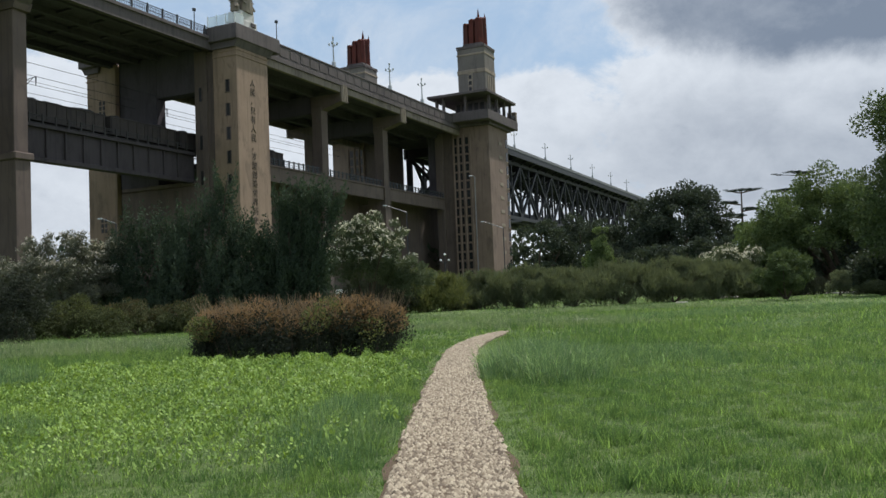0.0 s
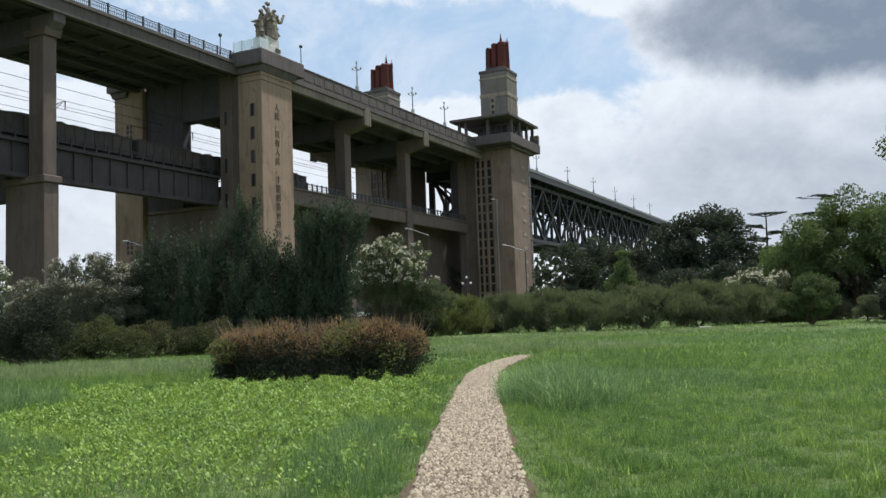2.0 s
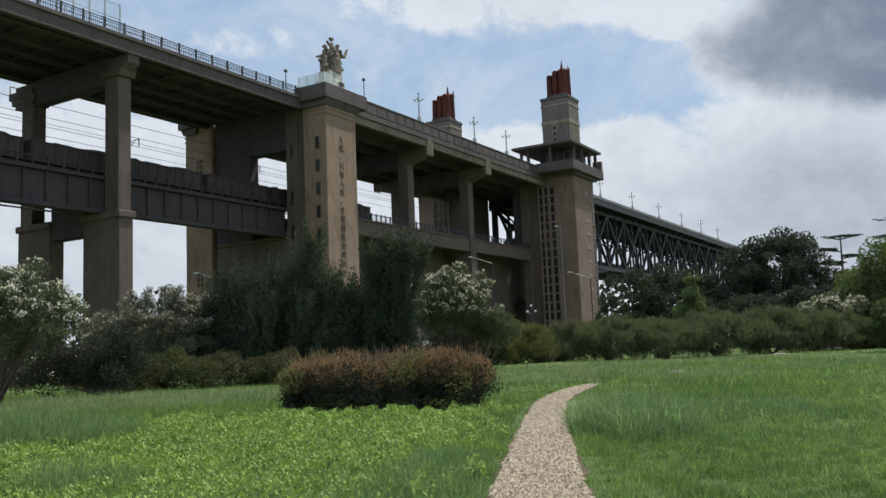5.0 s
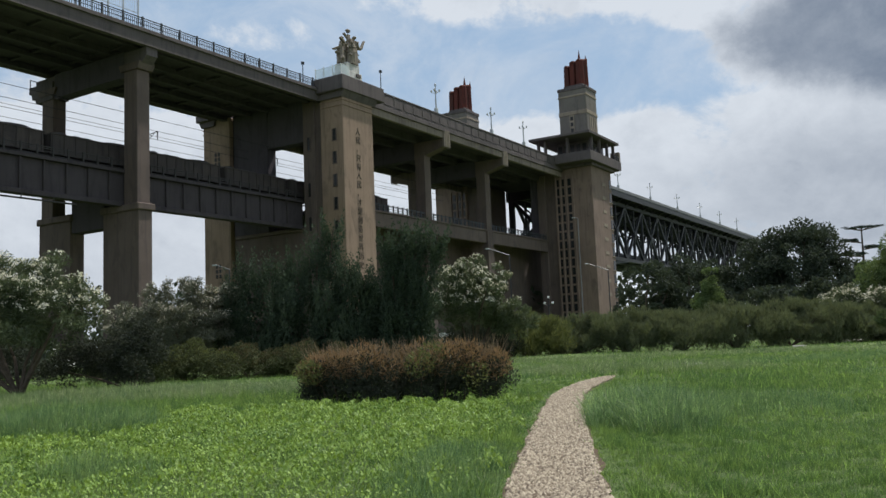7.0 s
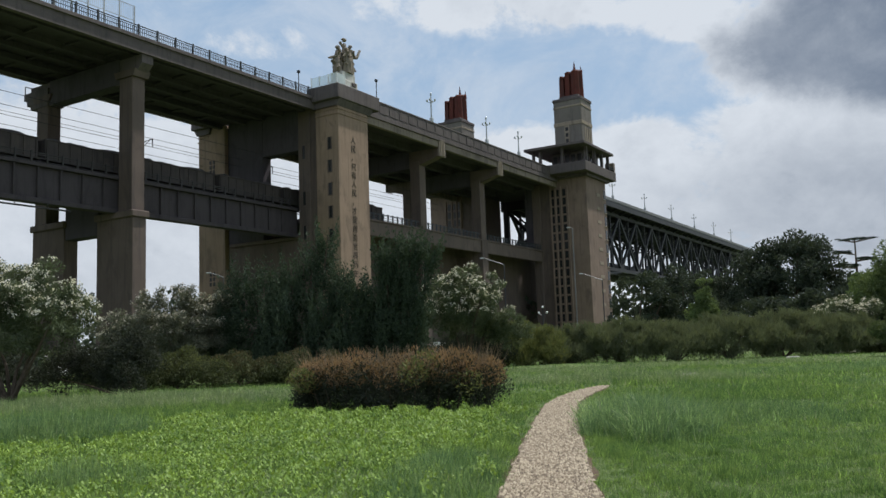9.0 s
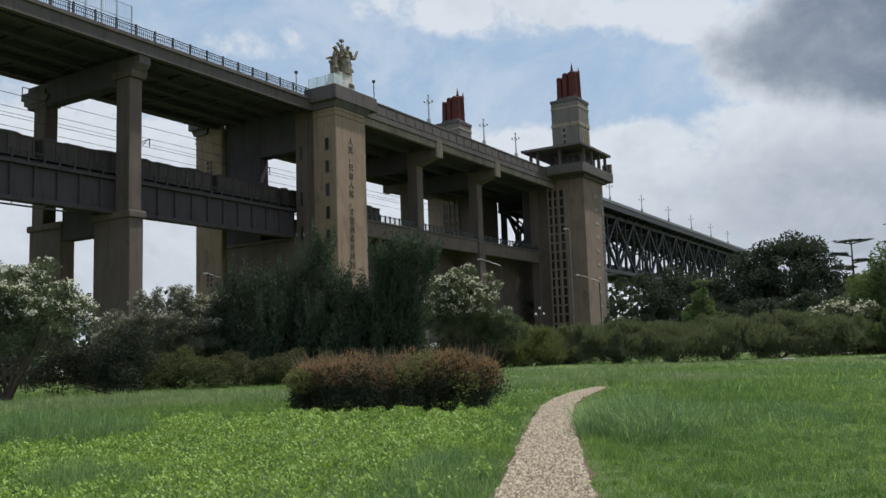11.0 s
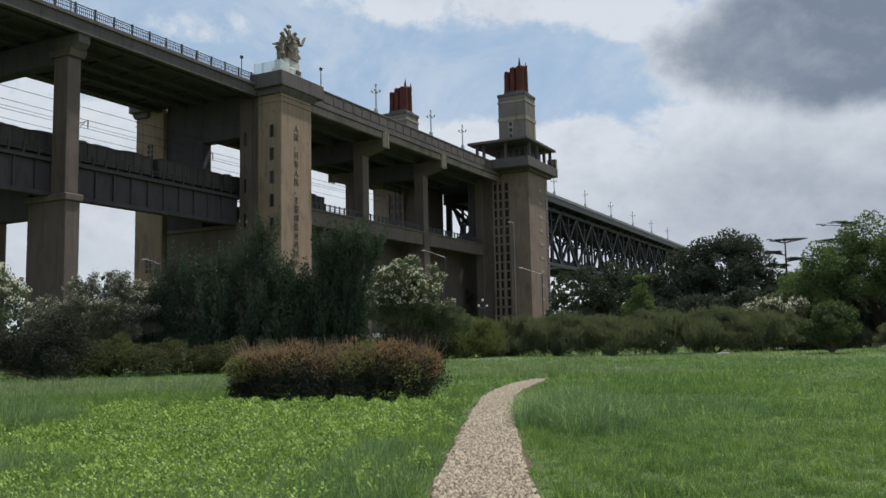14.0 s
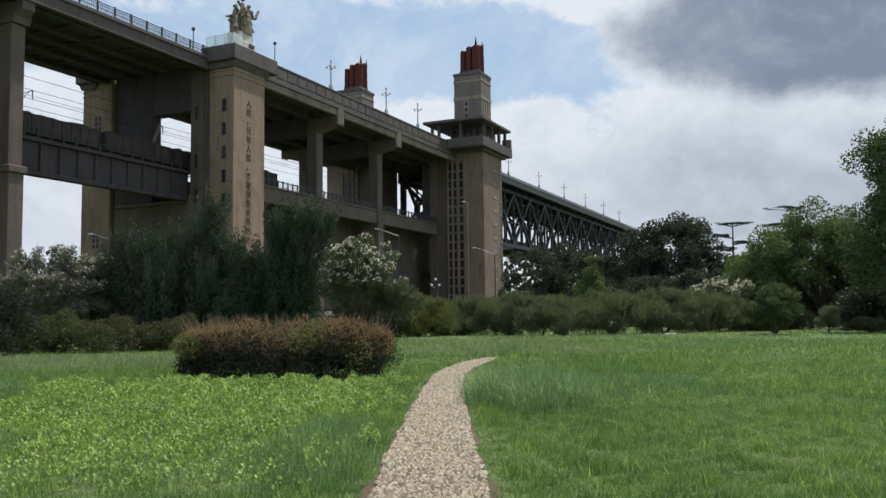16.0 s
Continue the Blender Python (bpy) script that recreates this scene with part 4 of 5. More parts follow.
def tall(x, y):
    """Height of the grass by place: a tall fringe by the hedges, tufts by the path, mown elsewhere."""
    h = 0.064 + 0.02 * field(x, y, 9, 1) + 0.05 * np.clip(field(x, y, 2.2, 2) - 0.2, 0, 1) + 0.06 * np.clip(field(x, y, 0.8, 6) - 0.5, 0, 1)
    d = x - path_x(y)
    h = h + 0.14 * np.exp(-((d - 1.7) / 0.95) ** 2 - ((y - 19.5) / 4.0) ** 2) * np.clip(0.8 + 0.7 * field(x, y, 1.3, 3), 0.1, 2)
    h = h + 0.06 * np.exp(-((d + 1.3) / 0.7) ** 2 - ((y - 11.0) / 3.5) ** 2)
    h = h + 0.10 * (x < -5) * np.exp(-((y - 29.0 - 0.12 * x) / 4.5) ** 2)
    h = h + 0.12 * np.exp(-((y - 34) / 5.0) ** 2 - ((x - 3.5) / 4.5) ** 2)
    h = h + 0.10 * (x > 2) * np.clip(field(x, y, 6, 5), 0, 1) * (y > 22)
    h = h + 0.20 * np.exp(-((x + 11) / 3.0) ** 2 - ((y - 19) / 2.5) ** 2)
    h = h * np.clip(0.85 + 0.5 * field(x, y, 0.7, 21) + 0.55 * field(x, y, 0.28, 22), 0.25, 2.0)
    h = h * np.where(np.abs(d) < path_half(y) + 0.2, 0.5, 1.0)
    return np.clip(h, 0.025, 0.30)


def clover_mask(x, y):
    """Where broad-leaved ground cover takes the place of grass."""
    d = x - path_x(y)
    s = (d < -0.85 - 0.5 * np.clip(field(x, y, 2.0, 12), -0.5, 1.5)) & (y < 21.0 + 0.10 * x) & (y > 7.5) & (x > -12.5)
    return s & (field(x, y, 4.0, 9) + 0.9 > 0.35 * np.abs(x + 5) - 1.2)


def grass(name, n, y0, y1, wide, mat, label, bent=False, left=-37, right=35):
    """Blades between two distances, in the wedge that the walk sees."""
    rr = np.sqrt(rs.uniform(y0 ** 2, y1 ** 2, n))
    a = np.radians(rs.uniform(left, right, n))
    x, y = rr * np.sin(a), rr * np.cos(a)
    d = np.abs(x - path_x(y))
    keep = (d > path_half(y) * (0.80 + 0.22 * rs.rand(n) + 0.10 * field(x, y, 0.7, 51) + 0.07 * field(x, y, 0.25, 52))) | (y > 30.3)
    keep &= ~(clover_mask(x, y) & (rs.rand(n) < 0.6))
    x, y = x[keep], y[keep]
    n = len(x)
    h = tall(x, y) * rs.uniform(0.45, 1.2, n)
    wd = wide * rs.uniform(0.6, 1.3, n)
    stray = rs.rand(n) < (0.09 if y0 < 15 else 0.035) + 0.06 * np.clip(field(x, y, 1.6, 41), -1, 1)
    h, wd = np.where(stray, h * rs.uniform(1.2, 1.9, n), h), np.where(stray, wd * 1.35, wd)
    f = rs.rand(n) * 6.28
    lean = h * rs.uniform(0.1, 0.8, n)
    la = rs.rand(n) * 6.28
    c, s = np.cos(f) * wd, np.sin(f) * wd
    lx, ly = np.cos(la) * lean, np.sin(la) * lean
    z = swell(x, y) - 0.01
    foot, side, tip = np.stack([x - c, y - s, z], -1), np.stack([x + c, y + s, z], -1), np.stack([x + lx, y + ly, z + h], -1)
    if bent:
        bend = np.stack([x + c * 0.7 + lx * 0.35, y + s * 0.7 + ly * 0.35, z + h * 0.6], -1)
        v, q = np.stack([foot, side, bend, tip], 1).reshape(-1, 3), np.arange(n * 4).reshape(-1, 4)
    else:
        v, q = np.stack([foot, side, tip], 1).reshape(-1, 3), np.arange(n * 3).reshape(-1, 3)
    ob = new(name, data(name, v, q, mat))
    return tagged(ob, label, "grass", kind="stuff")


GRASS = grass_material("grass", (0.165, 0.290, 0.076), (0.31, 0.445, 0.102), (0.44, 0.43, 0.26))
grass("lawn_grass", 250000, 6.5, 15, 0.0056, GRASS, "uneven green lawn grass with taller tufts")
grass("lawn_grass", 215000, 15, 28, 0.0115, GRASS, "green lawn grass with tufts beside the path")
grass("lawn_grass", 120000, 28, 50, 0.020, GRASS, "longer green grass in the middle of the lawn")
grass("lawn_grass", 40000, 0.3, 6.5, 0.006, GRASS, "uneven green lawn grass along both sides of the path", left=-180, right=180)
grass("lawn_grass", 50000, 50, 90, 0.036, GRASS, "green lawn grass by the far hedges")

TALL = grass_material("tall_grass", (0.205, 0.300, 0.112), (0.38, 0.475, 0.195), (0.56, 0.55, 0.36), 0.90)


TUSSOCK = grass_material("tussock_grass", (0.165, 0.285, 0.100), (0.33, 0.465, 0.165), (0.50, 0.52, 0.32))


def tall_grass(n, cx, cy, rx, ry, turn, h0, wide, label, mat=TALL):
    """A drift of tall seeding grass in an oval, thinning outwards, in tussocks."""
    a, r = rs.rand(n) * 6.28, rs.rand(n) ** 0.75 * rs.uniform(0.7, 1.25, n)
    x, y = rx * r * np.cos(a), ry * r * np.sin(a)
    c, s = math.cos(radians(turn)), math.sin(radians(turn))
    x, y = cx + x * c - y * s, cy + x * s + y * c
    keep = (field(x, y, 1.1, 31) + 0.6 * field(x, y, 0.5, 32) > -0.55) & (np.abs(x - path_x(y)) > path_half(y) + 0.12)
    keep |= (y > 30.4) & (field(x, y, 1.1, 31) > -0.6)
    x, y = x[keep], y[keep]
    n = len(x)
    h = h0 * rs.uniform(0.45, 1.15, n) * np.clip(0.8 + 0.4 * field(x, y, 0.7, 33), 0.3, 1.5)
    f, la = rs.rand(n) * 6.28, rs.rand(n) * 6.28
    wd = wide * rs.uniform(0.6, 1.3, n)
    lean = h * rs.uniform(0.1, 0.6, n)
    z = swell(x, y) - 0.01
    v = np.stack([np.stack([x - np.cos(f) * wd, y - np.sin(f) * wd, z], -1), np.stack([x + np.cos(f) * wd, y + np.sin(f) * wd, z], -1),
                  np.stack([x + np.cos(la) * lean, y + np.sin(la) * lean, z + h], -1)], 1).reshape(-1, 3)
    ob = new("tall_grass", data("tall_grass", v, np.arange(n * 3).reshape(-1, 3), mat))
    return tagged(ob, label, "grass", kind="stuff")


def tussocks(n, per, cx, cy, rx, ry, turn, h0, wide, label, mat=TUSSOCK, seed=1, spread=0.10, arch=0.35):
    """Bunches of long blades that arch outwards from their own foot, strewn unevenly over an oval."""
    r = np.random.RandomState(seed)
    a, q = r.rand(n) * 6.28, np.sqrt(r.rand(n)) * r.uniform(0.75, 1.2, n)
    x, y = rx * q * np.cos(a), ry * q * np.sin(a)
    c, s = math.cos(radians(turn)), math.sin(radians(turn))
    x, y = cx + x * c - y * s, cy + x * s + y * c
    clear = (np.abs(x - path_x(y)) > path_half(y) + 0.10) | (y > 30.4)
    x, y, q = x[clear], y[clear], q[clear]
    size = h0 * r.uniform(0.5, 1.2, len(x)) * np.clip(1.25 - 0.45 * q, 0.4, 1.2)
    x, y, size = (np.repeat(k, per) for k in (x, y, size))
    m = len(x)
    la = r.rand(m) * 6.28
    fx, fy = x + np.cos(la) * spread * r.rand(m), y + np.sin(la) * spread * r.rand(m)
    h = size * r.uniform(0.45, 1.1, m)
    out = h * arch * r.uniform(0.15, 1.2, m)
    wd = 0.8 * wide * r.uniform(0.6, 1.3, m)
    tx, ty = -np.sin(la + r.normal(0, 0.6, m)) * wd, np.cos(la + r.normal(0, 0.6, m)) * wd
    z = swell(fx, fy) - 0.01
    dx, dy = np.cos(la) * out, np.sin(la) * out
    foot, side = np.stack([fx - tx, fy - ty, z], -1), np.stack([fx + tx, fy + ty, z], -1)
    mx, my, mz = fx + dx * 0.4, fy + dy * 0.4, z + h * 0.62
    mid, left, right = np.stack([mx, my, mz], -1), np.stack([mx - tx * 0.8, my - ty * 0.8, mz - h * 0.06], -1), np.stack([mx + tx * 0.8, my + ty * 0.8, mz - h * 0.06], -1)
    tip = np.stack([fx + dx, fy + dy, z + h * (1.0 - 0.25 * out / np.maximum(h, 0.01))], -1)
    ob = new("tall_grass", data("tall_grass", np.stack([foot, side, mid, left, right, tip], 1).reshape(-1, 3), np.arange(m * 6).reshape(-1, 3), mat))
    return tagged(ob, label, "grass", kind="stuff")


tall_grass(26000, -12.5, 28.2, 8.5, 3.4, 8, 0.34, 0.008, "tall grey-green seeding grass along the shrubs")
tussocks(2400, 14, -12.5, 28.0, 8.6, 3.4, 8, 0.40, 0.010, "bunches of tall seeding grass along the shrubs", TALL, 2, 0.3)
tussocks(560, 26, 1.85, 16.4, 1.1, 2.9, 0, 0.64, 0.0075, "tall blue-green tussock grass beside the path", TUSSOCK, 3, 0.25, 0.6)
tussocks(260, 18, 3.9, 18.2, 2.1, 3.0, 0, 0.34, 0.0085, "lower tussocks beside the tall bunch", TUSSOCK, 4, 0.22)
tussocks(700, 18, 3.0, 34.5, 5.5, 3.6, 0, 0.42, 0.012, "tall grass where the path ends", TALL, 5, 0.3)
tussocks(700, 15, 17.0, 40.0, 9.0, 2.6, 8, 0.32, 0.017, "drift of taller grass on the open lawn", TUSSOCK, 6, 0.3)
tussocks(420, 24, -9.6, 16.0, 1.9, 1.7, 0, 0.60, 0.0075, "tall tussock in the ground cover", TUSSOCK, 7, 0.25)
tussocks(90, 26, -5.7, 10.4, 0.9, 0.7, 0, 0.42, 0.0050, "small tussock of long grass in the ground cover", TUSSOCK, 8, 0.16)
tussocks(330, 20, -1.2, 9.9, 0.75, 2.4, 0, 0.30, 0.0050, "long grass beside the pebble path", TUSSOCK, 9, 0.18)
tussocks(900, 11, 5.5, 14.0, 4.6, 5.5, 0, 0.15, 0.0055, "scattered tufts on the open lawn", TUSSOCK, 10, 0.12)
tussocks(800, 10, 12.0, 26.0, 9.0, 7.5, 0, 0.18, 0.0095, "scattered tufts on the open lawn", TUSSOCK, 11, 0.16)
tussocks(900, 14, 8.0, 52.0, 14.0, 4.0, 5, 0.30, 0.020, "taller grass before the long hedge", TALL, 12, 0.3)
tussocks(300, 15, -13.5, 31.5, 7.5, 1.2, 10, 0.40, 0.011, "ragged grass at the foot of the shrubs", TALL, 13, 0.25)

# broad-leaved ground cover on the near side
nc = 175000
rr = np.sqrt(rs.uniform(7.0 ** 2, 21.5 ** 2, nc))
a = np.radians(rs.uniform(-40, 2, nc))
x, y = rr * np.sin(a), rr * np.cos(a)
k = clover_mask(x, y) & (field(x, y, 0.32, 61) + 0.7 * field(x, y, 0.16, 62) > -0.75 + 0.5 * rs.rand(nc)) & (rs.rand(nc) < np.clip((y - 5.5) / 6.5, 0.3, 1.0))
x, y = x[k], y[k]
nc = len(x)
z = swell(x, y) + 0.02 + 0.11 * np.sqrt(rs.rand(nc)) + 0.06 * np.clip(field(x, y, 1.3, 4), -0.6, 1) + 0.085 * np.clip(field(x, y, 0.45, 14), -0.9, 1)
s = rs.uniform(0.009, 0.021, nc) * (0.75 + y / 34)
f = rs.rand(nc) * 6.28
tx, ty = rs.normal(0, 0.85, nc), rs.normal(0.1, 0.85, nc)
cv = []
for i in range(4):
    ca, sa = np.cos(f + i * np.pi / 2) * s, np.sin(f + i * np.pi / 2) * s * (1.0 if i % 2 else 0.75)
    cv.append(np.stack([x + ca, y + sa, z + tx * ca + ty * sa], -1))
CLOVER = leaf("ground_cover", (0.080, 0.160, 0.038), (0.36, 0.50, 0.112), None, 0.25, 0.5, 0.45)
cl = new("ground_cover", data("ground_cover", np.stack(cv, 1).reshape(-1, 3), np.arange(nc * 4).reshape(-1, 4), CLOVER))
tagged(cl, "bright green broad-leaved ground cover in the lawn", "ground cover", kind="stuff")


# ---- trees and shrubs ----
LEAF_DARK = leaf("camphor_dark_leaf", (0.034, 0.046, 0.036), (0.070, 0.090, 0.058), None, 0.2)
LEAF_CAMPHOR = leaf("camphor_leaf", (0.054, 0.085, 0.039), (0.165, 0.222, 0.084), None, 0.26)
LEAF_SHADE = leaf("broad_shaded_leaf", (0.042, 0.066, 0.032), (0.115, 0.156, 0.062), None, 0.25)
LEAF_OLEANDER = leaf("oleander_leaf", (0.050, 0.070, 0.040), (0.140, 0.170, 0.094), None, 0.25, 0.5)
PETAL = leaf("white_petal", (0.62, 0.60, 0.55), (0.85, 0.84, 0.78), None, 0.3)
PETAL_DULL = leaf("faded_petal", (0.34, 0.32, 0.29), (0.56, 0.54, 0.50), None, 0.3)
LEAF_OLEANDER_GREY = leaf("oleander_grey_leaf", (0.072, 0.080, 0.060), (0.155, 0.165, 0.125), None, 0.25, 0.5)
LEAF_JUNIPER = leaf("juniper_scale", (0.025, 0.039, 0.029), (0.078, 0.112, 0.066), None, 0.2)
LEAF_HEDGE = leaf("hedge_leaf", (0.085, 0.104, 0.064), (0.160, 0.185, 0.108), None, 0.32)
LEAF_SHRUB = leaf("shrub_leaf", (0.036, 0.048, 0.024), (0.100, 0.115, 0.052), None, 0.25)
LEAF_YELLOW = leaf("yellow_shrub_leaf", (0.070, 0.090, 0.038), (0.20, 0.215, 0.085), None, 0.3)
LEAF_TIP = leaf("brown_tipped_leaf", (0.075, 0.068, 0.038), (0.155, 0.130, 0.072), None, 0.25)
LEAF_RUST = leaf("rust_shoot", (0.155, 0.100, 0.058), (0.34, 0.225, 0.138), None, 0.35)
LEAF_BLACK = leaf("dark_shrub_leaf", (0.024, 0.030, 0.025), (0.056, 0.066, 0.044), None, 0.2)
LEAF_CEDAR = leaf("cedar_needles", (0.015, 0.030, 0.020), (0.035, 0.055, 0.035), None, 0.15)


def clumps(rng, centre, radii, n, size, hollow=0.55, low=-0.75):
    """Clump centres and radii that fill the outer part of an ellipsoid, unevenly."""
    out = []
    while len(out) < n:
        d = rng.normal(size=3)
        d /= np.linalg.norm(d)
        if d[2] < low:
            continue
        r = rng.uniform(hollow, 1.0)
        p = np.array(centre) + d * r * np.array(radii) * rng.uniform(0.85, 1.08)
        s = size * rng.uniform(0.6, 1.35)
        out.append([*p, s, s, s * rng.uniform(0.7, 1.0)])
    return np.array(out)


def foliage(rng, cl, n, length, width, up=0.25, shell=0.55, spread=0.8):
    """Folded leaves on clumps: each points outwards and a little up."""
    w8 = cl[:, 3] * cl[:, 4]
    ci = rng.choice(len(cl), n, p=w8 / w8.sum())
    d = rng.normal(size=(n, 3))
    d /= np.linalg.norm(d, axis=1, keepdims=True)
    r = 1 - shell * rng.rand(n) ** 1.6
    p = cl[ci, :3] + d * r[:, None] * cl[ci, 3:6]
    ax = d + rng.normal(size=(n, 3)) * spread + np.array([0, 0, up])
    ax /= np.linalg.norm(ax, axis=1, keepdims=True)
    sd = np.cross(ax, rng.normal(size=(n, 3)))
    sd /= np.linalg.norm(sd, axis=1, keepdims=True) + 1e-9
    L = length * rng.uniform(0.6, 1.3, n)[:, None]
    W = width * rng.uniform(0.7, 1.2, n)[:, None]
    nrm = np.cross(ax, sd)
    v = np.stack([p - ax * L * 0.5, p + sd * W * 0.5 + nrm * W * 0.18, p + ax * L * 0.5, p - sd * W * 0.5 + nrm * W * 0.18], 1)
    v[..., 2] = np.maximum(v[..., 2], 0.02)
    return v.reshape(-1, 3), np.arange(n * 4).reshape(-1, 4)


def stems(bm, rng, base, tip, r0, sides=6):
    """One stem from the foot to a tip, bent and tapering."""
    b = Vector(base) + Vector((rng.uniform(-0.15, 0.15), rng.uniform(-0.15, 0.15), 0)) * r0 * 4
    t = Vector(tip)
    m = b.lerp(t, 0.45) + Vector((rng.uniform(-0.2, 0.2), rng.uniform(-0.2, 0.2), 0.1)) * (t - b).length * 0.3
    tube(bm, b, m, r0, r0 * 0.65, sides)
    return tube(bm, m, t, r0 * 0.65, r0 * 0.25, sides)


def plant(name, label, category, pos, seed, crowns, mat, n, length, width, trunk=0.12, tips=6, up=0.25, group="", shell=0.55, spread=0.8, extra=(), low=-0.75, bloom=None):
    """A tree or shrub at pos: crowns are (x, y, z, rx, ry, rz, clump count, clump size) from its foot."""
    rng = np.random.RandomState(seed)
    t = thing(name, Matrix.Translation((*pos, 0)), label, category, group)
    cl = np.concatenate([clumps(rng, c[:3], c[3:6], int(c[6]), c[7], 0.45, low) for c in crowns])
    v, f = foliage(rng, cl, n, length, width, up, shell, spread)
    ob = new("crown", data("crown", v, f, mat))
    ob.parent = t
    for m2, n2, l2, w2, zmin in extra:
        v, f = foliage(rng, cl[cl[:, 2] > zmin] if (cl[:, 2] > zmin).any() else cl, n2, l2, w2, 1.2, 0.15, 0.35)
        ob = new("new_growth", data("new_growth", v, f, m2))
        ob.parent = t
        tagged(ob, kind="stuff")
    if bloom:
        blossoms(rng, t, cl, *bloom)
    for k in rng.choice(len(cl), min(tips, len(cl)), replace=False):
        part("stem", stems(B(), rng, (0, 0, -0.05), cl[k, :3], trunk), BARK, t)
    return t


def blossoms(rng, t, cl, n, mat, zmin):
    """Small five-petalled clusters on the outer, upper side of the clumps."""
    up = cl[cl[:, 2] > zmin]
    ci = rng.choice(len(up), n)
    d = rng.normal(size=(n, 3))
    d[:, 2] = np.abs(d[:, 2]) + 0.2
    d /= np.linalg.norm(d, axis=1, keepdims=True)
    p = np.repeat(up[ci, :3] + d * up[ci, 3:6] * 1.02, 6, 0) + rng.normal(size=(n * 6, 3)) * 0.055
    m = len(p)
    a = rng.normal(size=(m, 3))
    a /= np.linalg.norm(a, axis=1, keepdims=True)
    b = np.cross(a, rng.normal(size=(m, 3)))
    b /= np.linalg.norm(b, axis=1, keepdims=True)
    g = rng.uniform(0.024, 0.046, m)[:, None]
    v = np.stack([p - a * g, p + b * g, p + a * g, p - b * g], 1).reshape(-1, 3)
    ob = new("blossom", data("blossom", v, np.arange(m * 4).reshape(-1, 4), mat))
    ob.parent = t
    tagged(ob, "white blossom clusters", kind="stuff")


# clipped oval shrub bed beside the path
rng = np.random.RandomState(3)
bed = thing("shrub_bed", Matrix.Translation((-3.72, 22.45, 0)), "low oval clipped shrub with rust-brown new shoots on the lawn", "shrub")
k = 300
aa = rng.rand(k) * 6.28
rr = rng.rand(k) ** 0.38
bx, by = 2.75 * rr * np.cos(aa), 1.35 * rr * np.sin(aa)
bh = 0.16 + 1.06 * rng.rand(k) * np.sqrt(np.clip(1.15 - (bx / 2.9) ** 4 - (by / 1.6) ** 4, 0.1, 1))
bcl = np.stack([bx, by, bh, 0.34 + 0 * bx, 0.34 + 0 * bx, 0.30 + 0 * bx], -1)
vv, ff = foliage(rng, bcl, 46000, 0.078, 0.038, 0.3, 0.6)
ob = new("foliage", data("foliage", vv, ff, LEAF_BLACK))
ob.parent = bed
for cx, cy, cz, m in ((0.55, -1.3, 0.98, 300), (0.85, -1.0, 1.22, 320), (-2.45, -0.8, 0.85, 520), (1.9, -1.1, 0.7, 160)):
    vv, ff = foliage(rng, np.array([[cx, cy, cz, 0.42, 0.3, 0.34]]), m, 0.085, 0.042, 0.5, 0.5)
    ob = new("sprig", data("sprig", vv, ff, LEAF_YELLOW))
    ob.parent = bed
    tagged(ob, "yellow-green leafy sprig", kind="stuff")
topc = bcl[bcl[:, 2] > 0.86].copy()
topc[:, 5] *= rng.uniform(0.8, 1.6, len(topc))
vv, ff = foliage(rng, topc, 22000, 0.13, 0.022, 0.9, 0.35, 0.8)
ob = new("new_growth", data("new_growth", vv, ff, LEAF_RUST))
ob.parent = bed
tagged(ob, "rust-brown upright young shoots", kind="stuff")
bm = B()
for i in range(520):
    a, r = rng.rand() * 6.28, math.sqrt(rng.rand())
    x, y = 2.7 * r * math.cos(a), 1.3 * r * math.sin(a)
    tube(bm, (x, y, 1.0), (x * 1.06 + rng.uniform(-0.22, 0.22), y * 1.06 + rng.uniform(-0.2, 0.2), rng.uniform(1.3, 1.72)), 0.009, 0.003, 3)
tagged(part("twig", bm, plain("twig_bark", (0.24, 0.18, 0.11), 0.9), bed), kind="stuff")
bm = B()
for i in range(24):
    a = i * 0.26
    tube(bm, (2.3 * math.cos(a), 1.0 * math.sin(a), -0.02), (2.5 * math.cos(a), 1.2 * math.sin(a), 0.6), 0.025, 0.012, 4)
tagged(part("stem", bm, BARK, bed), kind="stuff")

OLE = "flowering oleanders"
plant("oleander", "spreading oleander tree with white blossom and bare stems", "tree", (-21.0, 32.0), 11,
      [(-1.9, 0.5, 4.0, 4.0, 2.8, 2.0, 120, 0.52), (1.5, 0, 3.4, 2.0, 1.7, 1.6, 60, 0.42), (-1.0, 0.2, 2.6, 3.6, 2.4, 1.0, 50, 0.45)], LEAF_OLEANDER, 56000, 0.16, 0.045, 0.10, 9, group=OLE, shell=0.9, bloom=(1300, PETAL, 3.2))
plant("oleander", "grey-green oleander shrub behind the low hedge", "shrub", (-21.0, 47.5), 12,
      [(0, 0, 3.2, 3.5, 2.6, 2.6, 110, 0.5), (-3.6, 1, 2.6, 2.2, 2, 2.0, 50, 0.45), (2.6, 0.5, 3.4, 1.6, 1.8, 1.9, 34, 0.42)], LEAF_OLEANDER_GREY, 46000, 0.19, 0.052, 0.10, 8, group=OLE, shell=0.9, bloom=(900, PETAL_DULL, 2.8))
plant("oleander", "round oleander with white blossom beside the junipers", "shrub", (-4.9, 57.8), 13,
      [(0, 0, 4.2, 3.1, 2.6, 2.7, 110, 0.5), (2.9, 0, 2.7, 1.9, 1.6, 1.6, 44, 0.42)], LEAF_OLEANDER, 44000, 0.19, 0.055, 0.10, 7, group=OLE, shell=0.9, bloom=(900, PETAL, 3.6))
